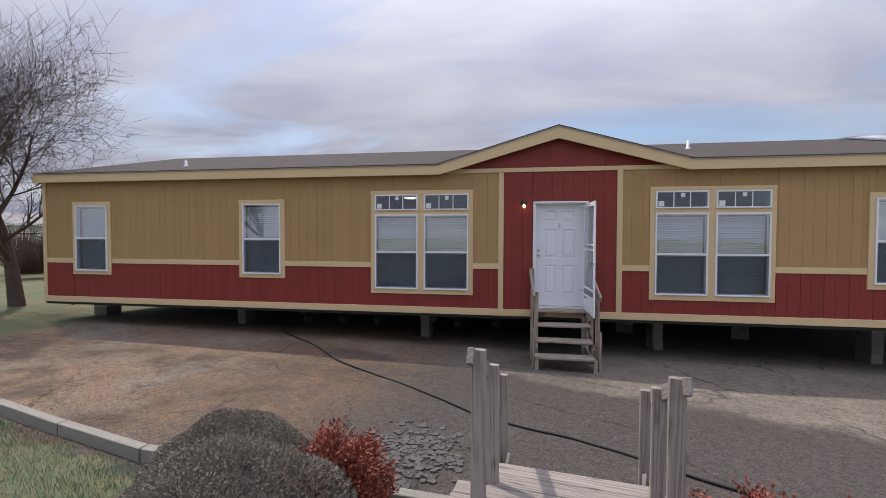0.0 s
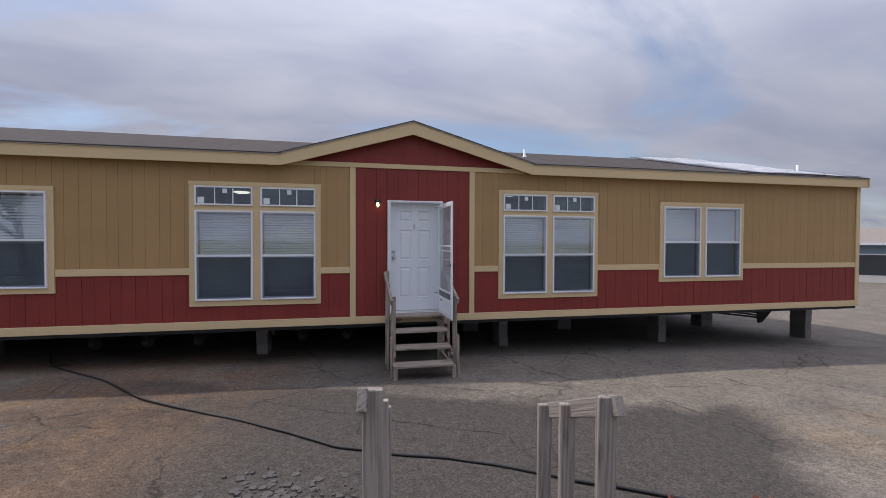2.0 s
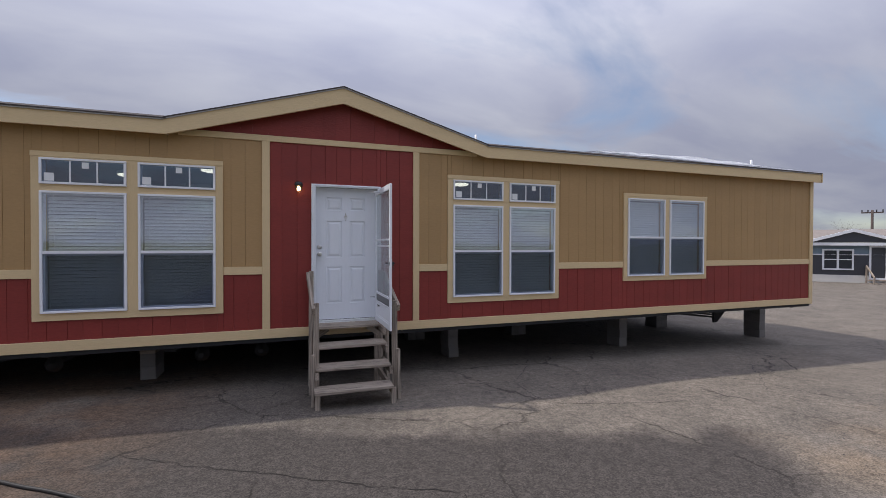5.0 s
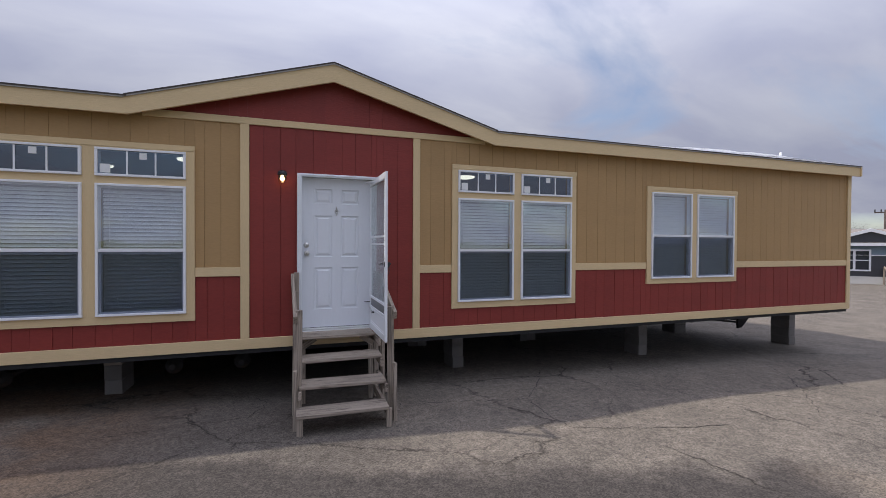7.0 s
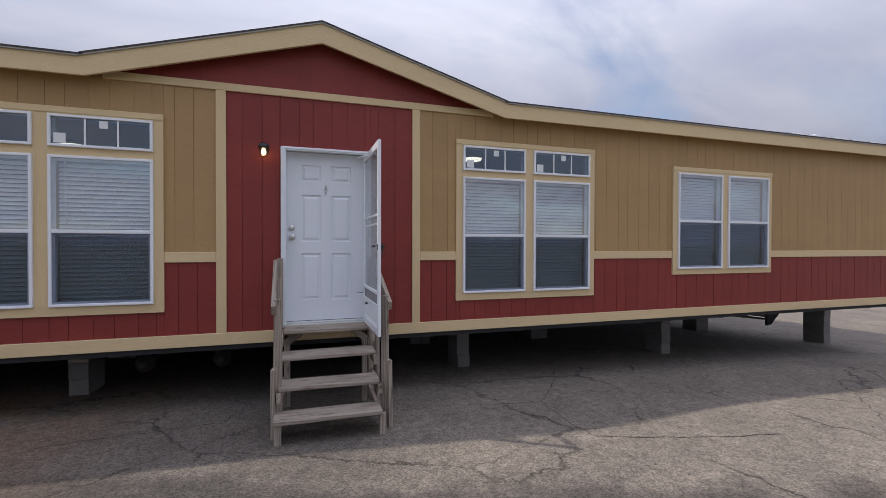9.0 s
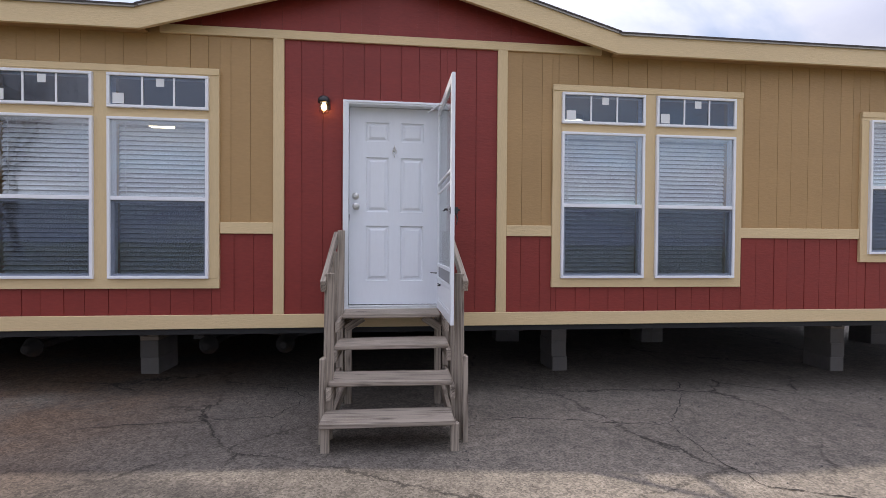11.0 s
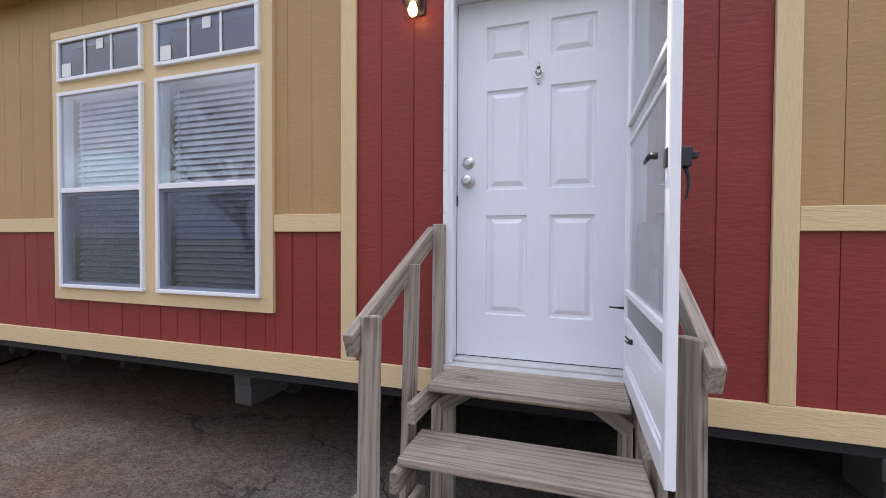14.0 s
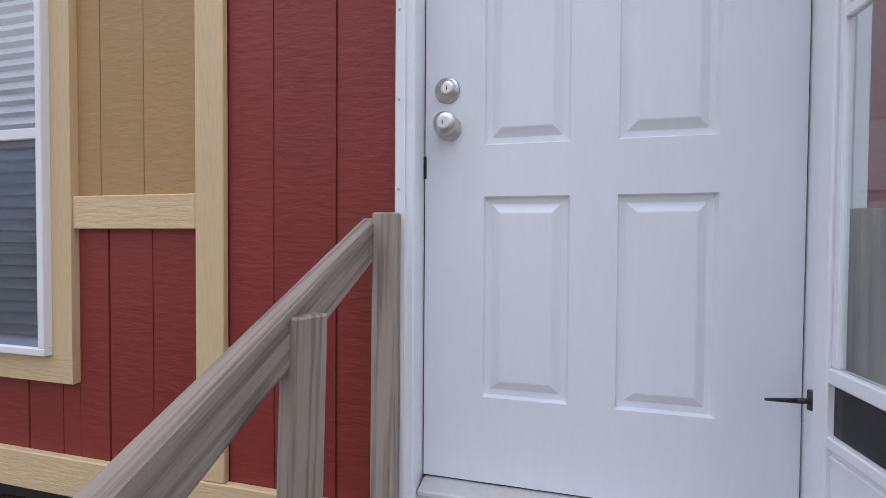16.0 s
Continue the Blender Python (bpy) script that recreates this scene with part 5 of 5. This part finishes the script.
def build_tree(meshes, m, label, group=""):
    t = thing("bare_tree", label, "tree", group, m=m)
    for nm, me in zip(("trunk", "crown"), meshes):
        o = new(nm, me)
        o.parent = t
    return t


TREE_A = tree_mesh(17, 8.4, 1.10, 5)
build_tree(TREE_A, pose(-13.5, 9.7, ground_z(-13.5, 9.7), 0, 0, 20) @ Matrix.Scale(1.06, 4), "bare winter tree with dark spreading branches on dry grass", "bare trees")
TREE_C = tree_mesh(31, 8.4, 0.95, 4)
build_tree(TREE_C, pose(-13.4, -5.4, ground_z(-13.4, -5.4), 0, 0, 140) @ Matrix.Scale(1.15, 4), "tall bare tree mirrored in the window panes", "bare trees")
TREE_B = tree_mesh(23, 6.0, 0.9, 3)
build_tree(TREE_B, pose(65, 37, -1.0, 0, 0, 60) @ Matrix.Scale(1.2, 4), "distant bare tree behind a blue house", "bare trees")

# ---- cable ----
CABLE = [(-5.5, 9.4), (-4.95, 8.53), (-3.74, 7.53), (-2.82, 6.54), (-2.05, 5.99), (-1.64, 5.72), (-0.91, 5.17), (-0.42, 4.75), (0.0, 4.53), (0.58, 4.33), (0.84, 4.19), (1.12, 4.04), (1.48, 3.77), (1.82, 3.60), (3.1, 2.75), (3.5, 1.6)]
cu = bpy.data.curves.new("power_cable", "CURVE")
cu.dimensions, cu.bevel_depth, cu.bevel_resolution = "3D", 0.015, 2
sp = cu.splines.new("NURBS")
fine = []
for (x0, y0), (x1, y1) in zip(CABLE, CABLE[1:]):
    for f in (0.0, 0.33, 0.66):
        x, y = x0 + (x1 - x0) * f, y0 + (y1 - y0) * f
        fine.append((x + 0.02 * noise.noise((x * 3, y * 3, 1)), y + 0.02 * noise.noise((x * 3, y * 3, 5))))
sp.points.add(len(fine) - 1)
for p, (x, y) in zip(sp.points, fine):
    p.co = (x, y, ground_z(x, y) + 0.014, 1)
sp.use_endpoint_u, sp.order_u = True, 3
cu.materials.append(RUBBER)
tagged(new("power_cable", cu), "black rubber cable lying across the asphalt", "cable")

# ---- cracks in the asphalt ----
CRACK = material("crack_shade", (0.022, 0.019, 0.016), 1.0, vary=0.3, bump=0.0)
CRACKS = [
    [(1.5, 7.55), (2.05, 7.54), (2.58, 7.44), (3.15, 7.38), (3.08, 6.74), (3.11, 6.36), (3.87, 6.1), (4.9, 5.9)],
    [(3.15, 7.38), (3.49, 7.73), (4.15, 8.67)],
    [(8.37, 8.0), (7.7, 7.15), (7.15, 6.62), (6.24, 5.86), (6.62, 5.0)],
    [(-0.9, 8.66), (-0.25, 8.41), (0.0, 8.08), (-0.18, 7.65), (-0.76, 7.56), (-1.6, 7.40)],
    [(-1.4, 6.29), (-0.76, 5.88), (0.0, 5.45), (0.69, 5.05), (1.3, 4.75), (1.33, 4.0)],
    [(-4.6, 5.6), (-4.55, 6.41), (-4.17, 7.3)],
    [(-6.44, 5.32), (-5.59, 5.73), (-4.18, 5.65), (-3.07, 6.29), (-2.23, 6.04)],
]
rc = random.Random(31)
for line in CRACKS:
    bm = bmesh.new()
    prev = None
    for (x0, y0), (x1, y1) in zip(line, line[1:]):
        n = max(3, int(math.hypot(x1 - x0, y1 - y0) / 0.05))
        for k in range(n):
            f = k / n
            x = x0 + (x1 - x0) * f + 0.045 * noise.noise((x0 + f * 5, y0, 2.0)) + rc.uniform(-0.012, 0.012)
            y = y0 + (y1 - y0) * f + 0.045 * noise.noise((x0, y0 + f * 5, 7.0)) + rc.uniform(-0.012, 0.012)
            w = rc.uniform(0.0015, 0.0065)
            nx, ny = -(y1 - y0), x1 - x0
            ln = math.hypot(nx, ny)
            z = ground_z(x, y) + 0.012 * noise.noise((x * 0.9, y * 0.9, 0)) + 0.004
            pair = [bm.verts.new((x + nx / ln * w, y + ny / ln * w, z)), bm.verts.new((x - nx / ln * w, y - ny / ln * w, z))]
            if prev:
                bm.faces.new((prev[0], prev[1], pair[1], pair[0]))
            prev = pair
    tagged(part("pavement_crack", bm, CRACK), "dark jagged crack in the worn asphalt", "crack", kind="structure")

# ---- broken asphalt ----
rub = bmesh.new()
r = random.Random(12)
for _ in range(380):
    x, y = r.gauss(-0.92, 0.26), r.gauss(3.72, 0.26)
    s = r.uniform(0.008, 0.055)
    n = r.randint(4, 6)
    z = ground_z(x, y)
    a0 = r.uniform(0, 6)
    th = r.uniform(0.002, 0.014)
    lo = [rub.verts.new((x + s * r.uniform(0.7, 1.1) * math.cos(a0 + k * math.tau / n), y + s * r.uniform(0.7, 1.1) * math.sin(a0 + k * math.tau / n), z - 0.006)) for k in range(n)]
    hi = [rub.verts.new((x + (v.co.x - x) * 0.9, y + (v.co.y - y) * 0.9, z + th + r.uniform(0, 0.012))) for v in lo]
    rub.faces.new(hi)
    for k in range(n):
        rub.faces.new((lo[k], lo[(k + 1) % n], hi[(k + 1) % n], hi[k]))
RUBBLE = material("broken_asphalt", (0.085, 0.078, 0.072), 0.95, vary=0.4, scale=8, fine=90, bump=0.8)
tagged(part("rubble", rub, RUBBLE), "broken grey asphalt chunks by the kerb", "rubble", kind="stuff")
peb = bmesh.new()
for _ in range(700):
    x, y = r.uniform(-7, 9), r.uniform(2.9, 8.2)
    if -1 < x < 3 and r.random() < 0.5:
        continue
    s = r.uniform(0.004, 0.014)
    z = ground_z(x, y)
    v = [peb.verts.new((x + s * math.cos(k * 2.094 + x), y + s * math.sin(k * 2.094 + x), z - 0.002)) for k in range(3)] + [peb.verts.new((x + s * 0.2, y, z + s * 0.9))]
    for k in range(3):
        peb.faces.new((v[k], v[(k + 1) % 3], v[3]))
tagged(part("pebbles", peb, RUBBLE), "loose grit and pebbles on the asphalt", "gravel", kind="stuff")


# ---- far buildings ----
def far_house(m, length, wall_lo, wall_hi, roof_mat, wins, doors, label, porch=None):
    h = thing("house", label, "house", m=m)
    part("skirting", boxes((0, length, 0, 8, -0.6, 0.80)), SKIRT, h, "pale skirting")
    part("wall", boxes((0, length, 0.02, 7.98, 0.80, 2.15)), wall_lo, h)
    part("wall", boxes((0, length, 0.02, 7.98, 2.22, 2.95)), wall_hi, h)
    part("belt_trim", boxes((-0.02, length + 0.02, -0.01, 8, 2.15, 2.22)), VINYL, h)
    part("fascia", boxes((-0.3, length + 0.3, -0.35, -0.30, 2.80, 3.0)), VINYL, h)
    bm = bmesh.new()
    a = [bm.verts.new(p) for p in ((-0.3, -0.35, 3.0), (length + 0.3, -0.35, 3.0), (length + 0.3, 4, 4.0), (-0.3, 4, 4.0), (length + 0.3, 8.35, 3.0), (-0.3, 8.35, 3.0))]
    for f in ((0, 1, 2, 3), (3, 2, 4, 5), (0, 3, 5), (1, 4, 2), (0, 5, 4, 1)):
        bm.faces.new([a[i] for i in f])
    part("roof", bm, roof_mat, h)
    for x, w, z0, z1 in wins:
        win = part("window", frame_ring(x, x + w, z0, z1, 0.10, -0.05, 0.03), VINYL, h, "white framed window")
        part("mullion", boxes((x + w / 2 - 0.06, x + w / 2 + 0.06, -0.045, 0.03, z0 + 0.1, z1 - 0.1), (x + 0.1, x + w - 0.1, -0.03, 0.03, (z0 + z1) / 2 - 0.03, (z0 + z1) / 2 + 0.03)), VINYL, win)
        for a0, a1 in ((x + 0.1, x + w / 2 - 0.06), (x + w / 2 + 0.06, x + w - 0.1)):
            part("pane", boxes((a0, a1, -0.01, 0.019, z0 + 0.1, z1 - 0.1)), DARKGL, win)
    for x, w in doors:
        d = part("door", boxes((x, x + w, -0.01, 0.019, 0.6, 2.65)), CHARC, h, "dark front door")
        part("door_frame", frame_ring(x - 0.1, x + w + 0.1, 0.55, 2.78, 0.1, -0.05, 0.019), VINYL, d)
    return h


def far_gable(h, x0, x1, z0, z1, mat):
    xm = (x0 + x1) / 2
    part("gable", prism([(x0, z0), (x1, z0), (xm, z1)], -0.30, 3.0), mat, h)
    part("gable_trim", prism([(x0 - 0.2, z0 - 0.05), (xm, z1), (x1 + 0.2, z0 - 0.05), (x1 + 0.2, z0 + 0.15), (xm, z1 + 0.2), (x0 - 0.2, z0 + 0.15)], -0.42, -0.31), VINYL, h)


BLUE_AT = pose(28.5, 27.5, -0.95, 0, 0, -46)
blue = far_house(BLUE_AT, 22, CHARC, BLUEW, TAUPE, [(8.68, 1.65, 1.14, 2.56), (15.5, 1.7, 1.14, 2.56)], [(11.2, 0.70)], "slate blue and charcoal manufactured home with white trim across the yard")
far_gable(blue, 8.1, 12.3, 3.05, 3.72, CHARC)
far_gable(blue, 12.0, 15.6, 2.85, 3.5, BLUEW)
fs = thing("porch_steps", "distant brown timber porch steps with a handrail", "steps", m=BLUE_AT)
for k in range(4):
    stick("tread", (11.0, -0.25 - 0.28 * k, 0.5 - 0.19 * k), (12.1, -0.25 - 0.28 * k, 0.5 - 0.19 * k), 0.28, 0.05, WOOD, fs, wear=0.002)
for x in (10.95, 12.15):
    stick("rail", (x, -0.1, 1.45), (x, -1.3, 0.75), 0.06, 0.1, WOOD, fs, wear=0.002)
    for y, z in ((-0.1, 1.45), (-1.3, 0.75)):
        stick("post", (x, y, -0.25), (x, y, z), 0.08, 0.08, WOOD, fs, wear=0.002)

pale = far_house(pose(-44, 27, 0.2, 0, 0, 62), 20, SKIRT, SKIRT, GREYROOF, [(6.0, 2.2, 1.0, 2.5), (14.0, 2.2, 1.0, 2.5)], [(10.8, 1.0)], "distant pale house with a grey roof beyond the lawn")

pole = thing("utility_pole", "distant wooden utility pole with a crossarm", "utility pole", m=pose(62.5, 32.2, -1))
bm = bmesh.new()
tube(bm, (0, 0, 0), (0, 0, 6.9), 0.16, 0.11, 10)
part("pole_shaft", bm, BARK, pole)
stick("crossarm", (-0.5, 0.75, 6.6), (0.5, -0.75, 6.6), 0.12, 0.14, BARK, pole, wear=0.004)
for f in (-0.95, -0.4, 0.4, 0.95):
    bm = bmesh.new()
    tube(bm, (-0.5 * f, 0.75 * f, 6.67), (-0.5 * f, 0.75 * f, 6.95), 0.06, 0.05, 8)
    part("insulator", bm, BLACKM, pole)

# thicket beyond the lawn
for i, (x, y, s) in enumerate(((-22.5, 17.0, 1.0), (-24.5, 15.0, 1.2), (-21.0, 19.5, 1.1), (-26, 19, 1.4))):
    t = thing("thicket", "brown leafless thicket at the lawn's far edge", "bush", "thickets", m=pose(x, y, 0.35))
    rt = random.Random(40 + i)
    bm = bmesh.new()
    for _ in range(420):
        a, q = rt.uniform(0, math.tau), rt.random() ** 0.6
        b0 = Vector((0.5 * q * math.cos(a), 0.5 * q * math.sin(a), -0.05))
        b1 = Vector((1.5 * q * math.cos(a) + rt.gauss(0, 0.2), 1.5 * q * math.sin(a) + rt.gauss(0, 0.2), rt.uniform(0.6, 1.8) * s))
        tube(bm, b0, b1, 0.018, 0.006, 3, False)
    part("brush", bm, BRUSH, t)


# ---- siding boards ----
siding(upper, LEFT + 0.088, COL_L[0], BELT1, 3.30, TAN, 1)
siding(upper_r, COL_R[1], RIGHT - 0.088, BELT1, 3.30, TAN, 2)
siding(lower, LEFT + 0.088, COL_L[0], TRIM_TOP, BELT0, RED, 3, groove=(0.0036, 0.0008))
siding(lower_r, COL_R[1], RIGHT - 0.088, TRIM_TOP, BELT0, RED, 4, groove=(0.0036, 0.0008))
siding(entry, COL_L[1], COL_R[0], TRIM_TOP, BAND0, RED, 5, groove=(0.0027, 0.0006))
siding(gable, NOTCH_L + 0.1, NOTCH_R - 0.1, BAND1, 0, RED, 6, top=gable_top, groove=(0.0020, 0.0008))
